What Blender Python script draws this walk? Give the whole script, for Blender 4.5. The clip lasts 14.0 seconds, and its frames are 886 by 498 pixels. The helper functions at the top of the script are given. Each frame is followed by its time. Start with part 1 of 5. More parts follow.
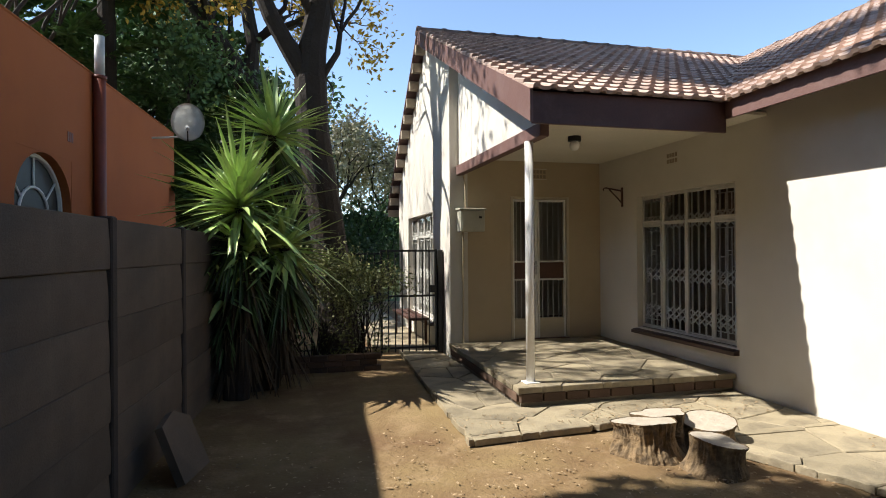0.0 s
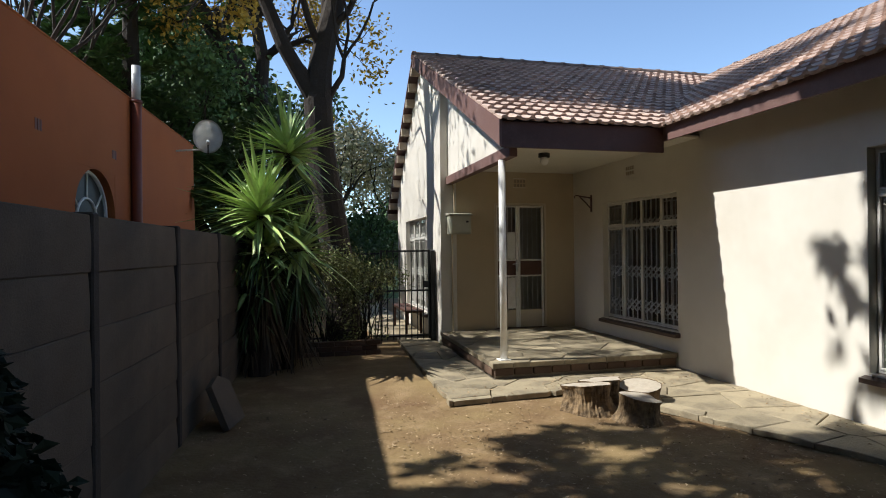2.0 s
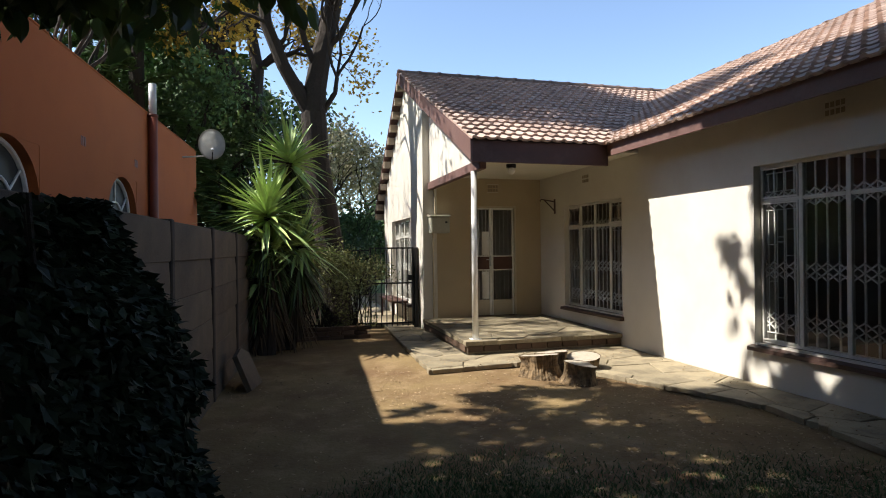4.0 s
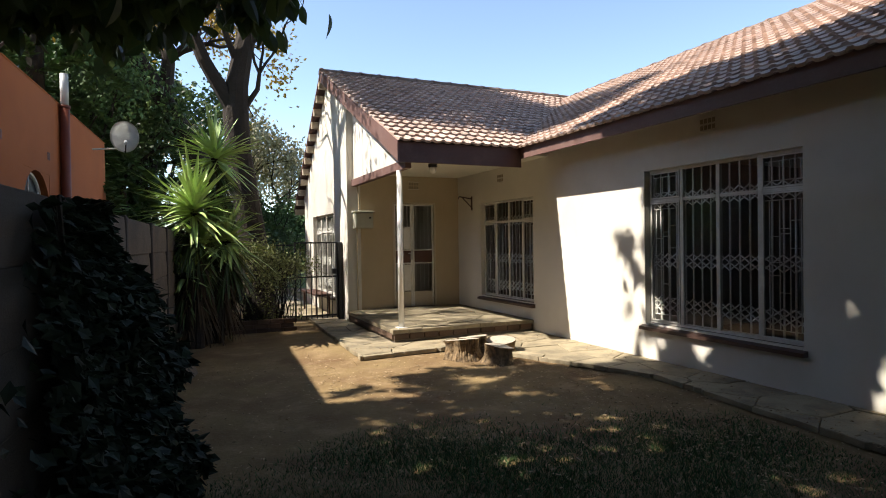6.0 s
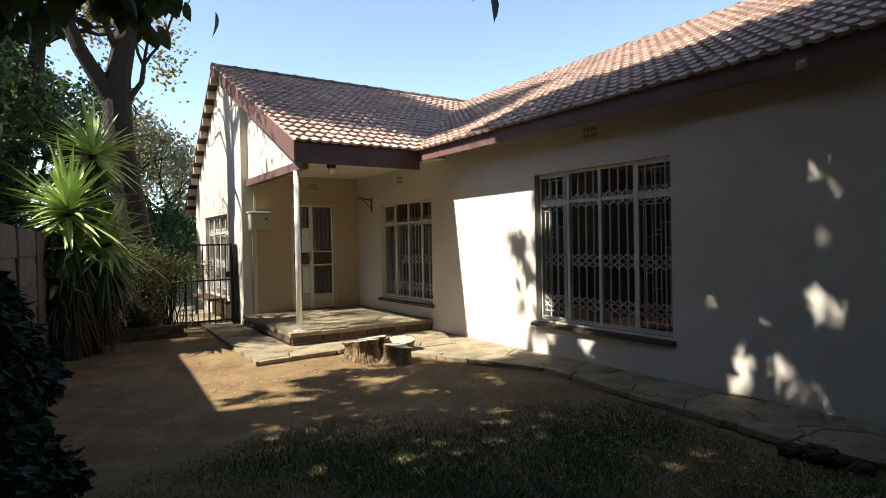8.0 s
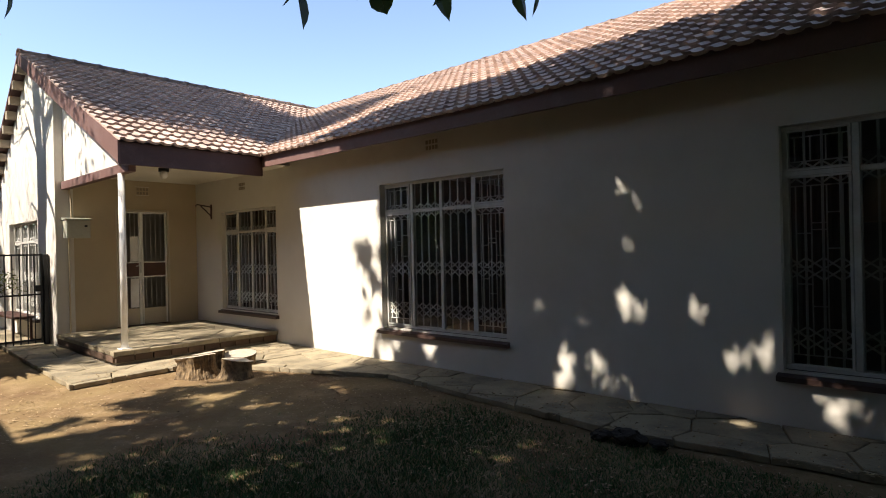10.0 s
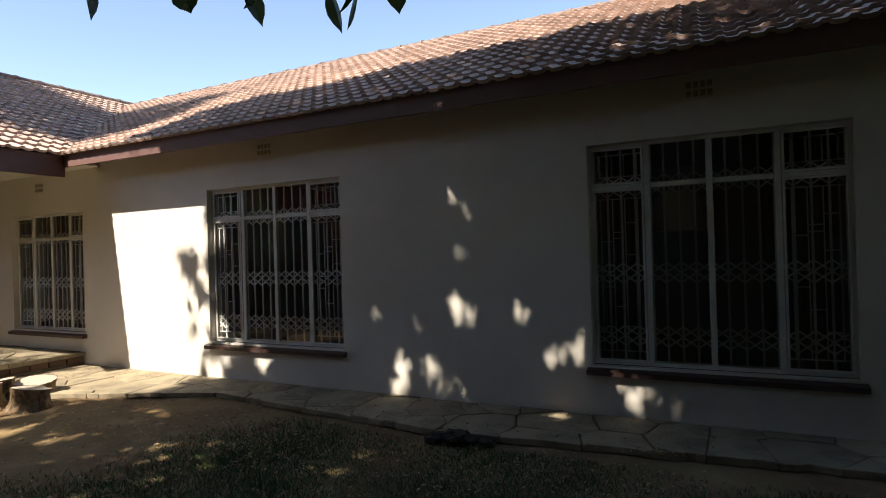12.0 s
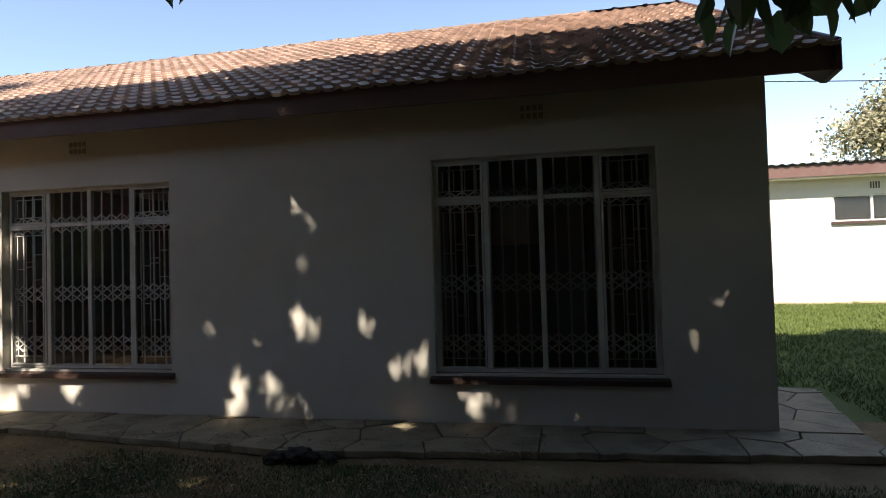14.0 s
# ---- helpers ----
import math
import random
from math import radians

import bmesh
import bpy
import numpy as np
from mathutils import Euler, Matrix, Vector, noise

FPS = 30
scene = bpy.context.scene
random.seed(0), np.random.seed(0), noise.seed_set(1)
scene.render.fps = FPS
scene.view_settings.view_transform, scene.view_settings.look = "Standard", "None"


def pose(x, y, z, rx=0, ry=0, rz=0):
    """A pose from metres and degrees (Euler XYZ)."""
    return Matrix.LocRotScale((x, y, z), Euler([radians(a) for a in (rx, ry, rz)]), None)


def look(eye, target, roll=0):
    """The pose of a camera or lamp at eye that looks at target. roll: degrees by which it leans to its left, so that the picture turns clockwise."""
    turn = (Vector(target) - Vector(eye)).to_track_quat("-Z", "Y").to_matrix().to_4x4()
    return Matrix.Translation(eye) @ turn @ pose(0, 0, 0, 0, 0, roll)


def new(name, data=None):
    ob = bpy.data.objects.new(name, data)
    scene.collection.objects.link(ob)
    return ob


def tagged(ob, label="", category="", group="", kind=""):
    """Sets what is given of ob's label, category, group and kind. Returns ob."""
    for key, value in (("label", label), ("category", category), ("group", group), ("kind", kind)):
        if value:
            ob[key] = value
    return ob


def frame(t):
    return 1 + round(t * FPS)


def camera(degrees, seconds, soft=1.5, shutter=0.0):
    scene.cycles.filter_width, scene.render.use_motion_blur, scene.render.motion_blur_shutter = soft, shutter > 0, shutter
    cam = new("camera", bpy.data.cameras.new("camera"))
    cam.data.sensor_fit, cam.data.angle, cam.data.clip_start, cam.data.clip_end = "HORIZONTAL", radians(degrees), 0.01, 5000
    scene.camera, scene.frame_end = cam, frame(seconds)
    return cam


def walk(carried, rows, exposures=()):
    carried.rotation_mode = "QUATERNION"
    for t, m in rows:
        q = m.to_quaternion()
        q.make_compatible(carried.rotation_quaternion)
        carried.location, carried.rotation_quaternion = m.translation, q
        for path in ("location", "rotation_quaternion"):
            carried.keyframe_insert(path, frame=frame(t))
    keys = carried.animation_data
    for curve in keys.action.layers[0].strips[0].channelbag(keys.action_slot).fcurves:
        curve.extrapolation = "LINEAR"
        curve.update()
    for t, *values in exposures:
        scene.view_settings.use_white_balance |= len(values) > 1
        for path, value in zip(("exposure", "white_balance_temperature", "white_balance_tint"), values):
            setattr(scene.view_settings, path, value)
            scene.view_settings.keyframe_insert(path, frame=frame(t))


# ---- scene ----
cam = camera(74.3, 14.0, soft=1.0)
PATH = [
    (0, (-0.032, 0.464, 1.518), (0.462, 2.402, 1.524), -0.4),
    (0.5, (-0.056, 0.19, 1.52), (0.437, 2.128, 1.524), -0.5),
    (1, (-0.098, -0.098, 1.523), (0.394, 1.84, 1.529), -0.5),
    (1.5, (-0.121, -0.397, 1.518), (0.366, 1.542, 1.526), -0.5),
    (2, (-0.157, -0.713, 1.514), (0.329, 1.227, 1.521), -0.6),
    (4.5, (-0.534, -2.157, 1.491), (0.049, -0.244, 1.485), -0.6),
    (5, (-0.661, -2.264, 1.495), (0.005, -0.379, 1.481), -0.7),
    (5.5, (-0.745, -2.34, 1.488), (0.004, -0.486, 1.47), -0.6),
    (6, (-0.81, -2.426, 1.491), (0.012, -0.603, 1.469), -0.8),
    (6.5, (-0.845, -2.459, 1.492), (0.04, -0.666, 1.468), -0.8),
    (7, (-0.831, -2.485, 1.475), (0.115, -0.723, 1.453), -0.9),
    (7.5, (-0.823, -2.51, 1.486), (0.199, -0.791, 1.463), -0.9),
    (8, (-0.792, -2.527, 1.498), (0.318, -0.863, 1.473), -1.1),
    (10.5, (-0.729, -2.659, 1.472), (0.844, -1.424, 1.472), -1.4),
    (11, (-0.717, -2.672, 1.5), (0.939, -1.55, 1.497), -1.6),
    (11.5, (-0.69, -2.701, 1.49), (1.032, -1.684, 1.495), -1.6),
    (12, (-0.69, -2.696, 1.49), (1.094, -1.794, 1.499), -1.7),
    (12.5, (-0.74, -2.668, 1.514), (1.106, -1.899, 1.523), -1.6),
    (13, (-0.727, -2.662, 1.475), (1.165, -2.014, 1.504), -1.5),
    (13.5, (-0.686, -2.698, 1.474), (1.24, -2.159, 1.506), -1.7),
    (14, (-0.671, -2.689, 1.434), (1.286, -2.283, 1.487), -1.6),
]
walk(cam, [(t, look(eye, target, roll)) for t, eye, target, roll in PATH],
     exposures=[(0.0, 0.95, 6600, 9), (1.0, 0.66, 6450, 9), (2.0, 0.62, 6350, 8), (4.5, 1.02, 6850, 10), (8.0, 1.15, 7050, 11), (11.0, 1.18, 7200, 13), (14.0, 1.16, 7400, 13)])


# ---- light ----
KY, KZ = -0.168, -1.16        # drift and fall of the sunlight for each metre that it travels along x
SUN = Vector((1.0, KY, KZ)).normalized()
ELEV = math.asin(-SUN.z)
world = bpy.data.worlds.new("sky")
scene.world = world
world.use_nodes = True
wn = world.node_tree.nodes
sky = wn.new("ShaderNodeTexSky")
sky.sky_type, sky.sun_disc = "NISHITA", False
sky.sun_elevation, sky.sun_rotation = ELEV, math.atan2(-SUN.x, -SUN.y)
sky.altitude, sky.air_density, sky.dust_density, sky.ozone_density = 1400, 1.0, 0.6, 1.5
wn["Background"].inputs[1].default_value = 0.15
world.node_tree.links.new(sky.outputs[0], wn["Background"].inputs[0])
sun = new("sun", bpy.data.lights.new("sun", "SUN"))
sun.data.energy, sun.data.angle, sun.data.color = 5.0, radians(0.53), (1.0, 0.96, 0.90)
sun.matrix_world = look((-20, 3, 24), Vector((-20, 3, 24)) + SUN)

# ---- materials ----
def material(name, base, rough=0.7, metal=0.0, second=None, scale=6.0, amount=0.5, grain=60.0, bump=0.25,
             bump_scale=None, island=0.0, per_object=0.0, spec=0.4, stain=None, stain_scale=1.3, stain_amount=0.5):
    """A procedural surface: base mixed with a second tone by a coarse noise, fine grain in tone and relief."""
    m = bpy.data.materials.new(name)
    m.use_nodes = True
    nodes, links = m.node_tree.nodes, m.node_tree.links
    bsdf = nodes["Principled BSDF"]
    bsdf.inputs["Roughness"].default_value = rough
    bsdf.inputs["Metallic"].default_value = metal
    bsdf.inputs["Specular IOR Level"].default_value = spec
    co = nodes.new("ShaderNodeTexCoord")
    second = second or tuple(c * 0.6 for c in base)

    def noise_tex(sc, detail=6.0, rough_=0.6):
        n = nodes.new("ShaderNodeTexNoise")
        n.inputs["Scale"].default_value, n.inputs["Detail"].default_value = sc, detail
        n.inputs["Roughness"].default_value = rough_
        links.new(co.outputs["Object"], n.inputs["Vector"])
        return n

    def ramp(src, lo, hi):
        r = nodes.new("ShaderNodeMapRange")
        r.inputs["From Min"].default_value, r.inputs["From Max"].default_value = lo, hi
        links.new(src, r.inputs["Value"])
        return r.outputs["Result"]

    def mix(fac, a, b, mode="MIX"):
        x = nodes.new("ShaderNodeMix")
        x.data_type, x.blend_type = "RGBA", mode
        for sock, val in (("Factor", fac), ("A", a), ("B", b)):
            i = {"Factor": 0, "A": 6, "B": 7}[sock]
            if isinstance(val, (float, int)):
                x.inputs[i].default_value = val
            elif isinstance(val, tuple):
                x.inputs[i].default_value = (*val, 1)
            else:
                links.new(val, x.inputs[i])
        return x.outputs[2]

    def times(src, k):
        x = nodes.new("ShaderNodeMath")
        x.operation = "MULTIPLY"
        links.new(src, x.inputs[0])
        x.inputs[1].default_value = k
        return x.outputs[0]

    col = mix(times(ramp(noise_tex(scale).outputs[0], 0.35, 0.65), amount), base, second)
    if stain:
        col = mix(times(ramp(noise_tex(stain_scale, 8.0, 0.7).outputs[0], 0.5, 0.68), stain_amount), col, stain)
    fine = noise_tex(grain, 3.0)
    col = mix(times(ramp(fine.outputs[0], 0.3, 0.75), 0.35), col, tuple(c * 0.55 for c in base))
    for amount_, node, out in ((island, "ShaderNodeNewGeometry", "Random Per Island"), (per_object, "ShaderNodeObjectInfo", "Random")):
        if amount_:
            g = nodes.new(node)
            hsv = nodes.new("ShaderNodeHueSaturation")
            r = nodes.new("ShaderNodeMapRange")
            r.inputs["To Min"].default_value, r.inputs["To Max"].default_value = 1 - amount_, 1 + amount_
            links.new(g.outputs[out], r.inputs["Value"])
            links.new(r.outputs["Result"], hsv.inputs["Value"])
            links.new(col, hsv.inputs["Color"])
            col = hsv.outputs["Color"]
    links.new(col, bsdf.inputs["Base Color"])
    if bump:
        b = nodes.new("ShaderNodeBump")
        b.inputs["Strength"].default_value, b.inputs["Distance"].default_value = bump, 0.02
        links.new(noise_tex(bump_scale or grain, 5.0).outputs[0], b.inputs["Height"])
        links.new(b.outputs[0], bsdf.inputs["Normal"])
    return m


PLASTER = material("cream_plaster", (0.69, 0.65, 0.575), 0.85, second=(0.62, 0.58, 0.51), scale=1.2, amount=0.6, grain=140, bump=0.12,
                   stain=(0.48, 0.43, 0.35), stain_scale=0.8, stain_amount=0.3)
CEIL = material("porch_ceiling_paint", (0.72, 0.68, 0.58), 0.8, scale=2, amount=0.15, grain=40, bump=0.04)
WHITE = material("white_paint", (0.82, 0.81, 0.78), 0.45, second=(0.6, 0.57, 0.5), scale=9, amount=0.4, grain=90, bump=0.05)
FRAMEPAINT = material("aged_white_window_paint", (0.66, 0.645, 0.60), 0.5, second=(0.44, 0.42, 0.37), scale=7, amount=0.6, grain=90, bump=0.06)
BROWN = material("brown_paint", (0.095, 0.045, 0.038), 0.55, second=(0.06, 0.03, 0.027), scale=3, grain=50, bump=0.12, stain=(0.16, 0.10, 0.085), stain_scale=2.5)
BARGE = material("weathered_brown_paint", (0.17, 0.095, 0.082), 0.6, second=(0.11, 0.055, 0.05), scale=2, grain=50, bump=0.15, stain=(0.25, 0.17, 0.15), stain_scale=2.0)
SILL = material("sill_tile", (0.085, 0.05, 0.042), 0.4, scale=7, grain=60, bump=0.1)
TILE = material("roof_tile", (0.50, 0.38, 0.315), 0.9, second=(0.30, 0.21, 0.175), scale=2.2, amount=0.8, grain=45, bump=0.5, per_object=0.14, island=0.12,
                stain=(0.11, 0.075, 0.062), stain_scale=1.3, stain_amount=0.6)
# lip faces coloured by how sun and shade fall on them
TILELIP = material("tile_lip_tone", (0.44, 0.31, 0.25), 0.9, second=(0.22, 0.145, 0.115), scale=5, amount=0.9, grain=45, bump=0.4, island=0.25, per_object=0.25)
SLATE = material("slate_flagstone", (0.36, 0.30, 0.195), 0.75, second=(0.25, 0.205, 0.135), scale=3, amount=0.9, grain=35, bump=0.5, per_object=0.14,
                 stain=(0.125, 0.105, 0.075), stain_scale=1.7, stain_amount=0.8)
MORTAR = material("mortar", (0.26, 0.225, 0.175), 0.95, scale=8, grain=80, bump=0.5, stain=(0.13, 0.11, 0.09), stain_scale=3)
BRICK = material("dark_brown_brick", (0.115, 0.070, 0.046), 0.85, second=(0.075, 0.048, 0.034), scale=9, grain=70, bump=0.5, per_object=0.3)
EARTH = material("ground_earth", (0.245, 0.170, 0.075), 0.97, second=(0.13, 0.066, 0.032), scale=1.1, amount=0.8, grain=70, bump=0.6, bump_scale=28,
                 stain=(0.36, 0.25, 0.14), stain_scale=2.6, stain_amount=0.6)
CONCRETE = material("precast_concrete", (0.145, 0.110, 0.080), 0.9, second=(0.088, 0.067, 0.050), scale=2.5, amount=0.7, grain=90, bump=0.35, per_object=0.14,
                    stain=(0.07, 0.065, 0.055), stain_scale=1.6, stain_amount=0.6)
POSTGREY = material("dark_post_concrete", (0.062, 0.050, 0.042), 0.9, second=(0.035, 0.03, 0.026), scale=4, amount=0.8, grain=80, bump=0.4, per_object=0.2)
ORANGE = material("orange_plaster", (0.44, 0.125, 0.035), 0.85, second=(0.38, 0.105, 0.03), scale=1.2, grain=110, bump=0.15, stain=(0.30, 0.085, 0.03), stain_scale=0.9, stain_amount=0.35)
REDPIPE = material("red_brown_pipe_paint", (0.22, 0.055, 0.03), 0.5, scale=5, grain=60, bump=0.08)
GREYPIPE = material("grey_plastic_pipe", (0.55, 0.56, 0.55), 0.5, scale=5, grain=60, bump=0.05)
BLACK = material("black_iron_paint", (0.018, 0.018, 0.018), 0.5, scale=6, grain=80, bump=0.1)
DISH = material("dish_grey_paint", (0.62, 0.62, 0.60), 0.5, scale=4, grain=60, bump=0.03)
BARK = material("tree_bark", (0.042, 0.032, 0.025), 0.95, second=(0.024, 0.019, 0.015), scale=7, grain=28, bump=0.9, bump_scale=22)
STUMPBARK = material("stump_bark", (0.27, 0.185, 0.10), 0.95, second=(0.05, 0.035, 0.022), scale=16, amount=0.9, grain=34, bump=1.0, bump_scale=30)
CUTWOOD = material("weathered_cut_wood", (0.47, 0.41, 0.325), 0.9, second=(0.30, 0.25, 0.19), scale=9, grain=60, bump=0.4, stain=(0.2, 0.16, 0.12), stain_scale=6)
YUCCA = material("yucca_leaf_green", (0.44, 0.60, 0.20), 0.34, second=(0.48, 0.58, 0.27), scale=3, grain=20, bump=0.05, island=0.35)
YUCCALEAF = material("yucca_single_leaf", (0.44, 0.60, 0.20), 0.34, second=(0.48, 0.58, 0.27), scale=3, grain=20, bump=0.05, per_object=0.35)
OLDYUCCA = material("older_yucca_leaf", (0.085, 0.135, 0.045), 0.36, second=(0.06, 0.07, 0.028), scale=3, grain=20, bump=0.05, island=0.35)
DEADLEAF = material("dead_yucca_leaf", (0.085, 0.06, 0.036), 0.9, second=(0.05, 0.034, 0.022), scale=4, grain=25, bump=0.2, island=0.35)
LEAF = material("dark_broad_leaf", (0.040, 0.080, 0.026), 0.42, second=(0.026, 0.058, 0.018), scale=3, grain=20, bump=0.1, island=0.35)
# some sunlight comes through the leaves
_n, _l = LEAF.node_tree.nodes, LEAF.node_tree.links
_tl, _mx = _n.new("ShaderNodeBsdfTranslucent"), _n.new("ShaderNodeMixShader")
_tl.inputs[0].default_value, _mx.inputs[0].default_value = (0.10, 0.15, 0.05, 1), 0.4
for a, b in ((_n["Principled BSDF"].outputs[0], _mx.inputs[1]), (_tl.outputs[0], _mx.inputs[2]), (_mx.outputs[0], _n["Material Output"].inputs[0])):
    _l.new(a, b)
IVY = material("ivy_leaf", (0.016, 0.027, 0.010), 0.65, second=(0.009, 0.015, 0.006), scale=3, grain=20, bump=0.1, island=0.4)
BUSH = material("shrub_leaf", (0.16, 0.19, 0.06), 0.6, second=(0.20, 0.17, 0.065), scale=3, grain=20, bump=0.1, island=0.45)
CONIFER = material("conifer_needles", (0.085, 0.16, 0.045), 0.7, second=(0.04, 0.08, 0.025), scale=1.2, grain=20, bump=0.1, island=0.4)
AUTUMN = material("yellow_autumn_leaf", (0.62, 0.42, 0.05), 0.6, second=(0.42, 0.30, 0.08), scale=1.5, grain=20, bump=0.1, island=0.35)
FARLEAF = material("far_tree_leaf", (0.17, 0.21, 0.10), 0.7, second=(0.22, 0.20, 0.13), scale=0.5, grain=10, bump=0.1, island=0.35)
PALELEAF = material("dry_pale_foliage", (0.30, 0.27, 0.17), 0.8, second=(0.20, 0.20, 0.12), scale=0.7, grain=10, bump=0.1, island=0.3)
GRASS = material("grass_blades", (0.05, 0.11, 0.03), 0.7, second=(0.085, 0.125, 0.04), scale=1.5, grain=15, bump=0.05, island=0.4)
LAWN = material("lawn_turf", (0.10, 0.135, 0.03), 0.9, second=(0.065, 0.105, 0.025), scale=2.0, grain=120, bump=0.6, bump_scale=90)
LITTER = material("dry_leaf_litter", (0.36, 0.26, 0.15), 0.8, second=(0.2, 0.13, 0.07), scale=4, grain=20, bump=0.1, island=0.45)
DARKROOM = material("room_plaster", (0.42, 0.39, 0.34), 0.9, scale=2, grain=60, bump=0.05)
CURTAIN = material("curtain_cloth", (0.30, 0.25, 0.20), 0.9, scale=3, grain=90, bump=0.1)
SHADE = material("lamp_shade_cloth", (0.75, 0.66, 0.52), 0.8, scale=4, grain=90, bump=0.05)
METALROOF = material("corrugated_metal", (0.30, 0.26, 0.23), 0.55, metal=0.3, scale=2, grain=40, bump=0.05)
METER = material("pale_green_grey_paint", (0.47, 0.46, 0.37), 0.5, second=(0.38, 0.37, 0.29), scale=6, amount=0.5, grain=70, bump=0.06)
DOORPAINT = material("cream_door_paint", (0.56, 0.49, 0.37), 0.5, second=(0.46, 0.40, 0.30), scale=5, amount=0.4, grain=80, bump=0.05)
DOORWOOD = material("dark_door_panel", (0.10, 0.045, 0.03), 0.5, scale=4, grain=40, bump=0.1)
OBSCURE = material("dusty_obscured_glass", (0.03, 0.033, 0.036), 0.45, scale=4, grain=50, bump=0.1, spec=0.3)
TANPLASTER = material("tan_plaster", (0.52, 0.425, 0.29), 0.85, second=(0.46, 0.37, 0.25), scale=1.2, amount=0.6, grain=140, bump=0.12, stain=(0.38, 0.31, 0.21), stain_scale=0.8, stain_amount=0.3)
SLOT = material("air_brick_clay", (0.34, 0.275, 0.195), 0.9, scale=9, grain=80, bump=0.3)
PURLIN = material("pale_purlin_timber", (0.46, 0.38, 0.29), 0.8, second=(0.25, 0.19, 0.14), scale=6, grain=40, bump=0.2)
GLASS = bpy.data.materials.new("window_glass")
GLASS.use_nodes = True
_n, _l = GLASS.node_tree.nodes, GLASS.node_tree.links
_tr, _gl, _mx, _fr = (_n.new("ShaderNode" + k) for k in ("BsdfTransparent", "BsdfGlossy", "MixShader", "Fresnel"))
_tr.inputs[0].default_value, _gl.inputs["Roughness"].default_value, _fr.inputs[0].default_value = (0.93, 0.95, 0.94, 1), 0.02, 1.5
# a faint grey veil painted on the panes in place of reflections and room light
_du, _dm = _n.new("ShaderNodeBsdfDiffuse"), _n.new("ShaderNodeMixShader")
_du.inputs[0].default_value, _dm.inputs[0].default_value = (0.5, 0.48, 0.44, 1), 0.04
for a, b in ((_fr.outputs[0], _mx.inputs[0]), (_tr.outputs[0], _mx.inputs[1]), (_gl.outputs[0], _mx.inputs[2]), (_mx.outputs[0], _dm.inputs[1]), (_du.outputs[0], _dm.inputs[2]), (_dm.outputs[0], _n["Material Output"].inputs[0])):
    _l.new(a, b)


# ---- mesh helpers ----
def put(name, bm, mat, parent=None, label="", smooth=False):
    """Links a bmesh as one mesh object, under a parent if given."""
    me = bpy.data.meshes.new(name)
    bm.to_mesh(me)
    bm.free()
    for mm in (mat if isinstance(mat, (list, tuple)) else [mat]):
        me.materials.append(mm)
    if smooth:
        for p in me.polygons:
            p.use_smooth = True
    ob = new(name, me)
    if parent:
        ob.parent = parent
    if label:
        tagged(ob, label=label)
    return ob


def part(name, bm, mat, parent, label="", smooth=False):
    return put(name, bm, mat, parent, label, smooth)


def box(bm, x0, x1, y0, y1, z0, z1, bevel=0.0):
    m = bmesh.ops.create_cube(bm, size=1.0, matrix=Matrix.Translation(((x0 + x1) / 2, (y0 + y1) / 2, (z0 + z1) / 2)) @ Matrix.Diagonal((x1 - x0, y1 - y0, z1 - z0, 1)))
    if bevel:
        edges = list({e for v in m["verts"] for e in v.link_edges})
        bmesh.ops.bevel(bm, geom=edges, offset=bevel, segments=1, affect="EDGES", clamp_overlap=True)
    return bm


def abox(x0, x1, y0, y1, z0, z1, bevel=0.0):
    return box(bmesh.new(), x0, x1, y0, y1, z0, z1, bevel)


def prism(bm, poly, axis, a, b):
    """Extrudes a polygon (pairs of the two other axes, in order) along an axis from a to b."""
    def pt(p, w):
        return {"x": (w, p[0], p[1]), "y": (p[0], w, p[1]), "z": (p[0], p[1], w)}[axis]
    lo = [bm.verts.new(pt(p, a)) for p in poly]
    hi = [bm.verts.new(pt(p, b)) for p in poly]
    bm.faces.new(lo)
    bm.faces.new(hi)
    for i in range(len(poly)):
        j = (i + 1) % len(poly)
        bm.faces.new((lo[i], lo[j], hi[j], hi[i]))
    bmesh.ops.recalc_face_normals(bm, faces=bm.faces[:])
    return bm


def tube(bm, pts, radii, segs=8, cap=True):
    rings = []
    for i, p in enumerate(pts):
        p = Vector(p)
        d = (Vector(pts[min(i + 1, len(pts) - 1)]) - Vector(pts[max(i - 1, 0)])).normalized()
        u = d.orthogonal().normalized() if not rings else (uprev - d * uprev.dot(d)).normalized()
        uprev = u
        w = d.cross(u)
        rings.append([bm.verts.new(p + (u * math.cos(2 * math.pi * k / segs) + w * math.sin(2 * math.pi * k / segs)) * radii[i]) for k in range(segs)])
    for r0, r1 in zip(rings, rings[1:]):
        for k in range(segs):
            bm.faces.new((r0[k], r0[(k + 1) % segs], r1[(k + 1) % segs], r1[k]))
    if cap:
        bm.faces.new(rings[0][::-1])
        bm.faces.new(rings[-1])
    return bm


def rod(a, b, r, segs=8):
    return tube(bmesh.new(), [a, b], [r, r], segs)


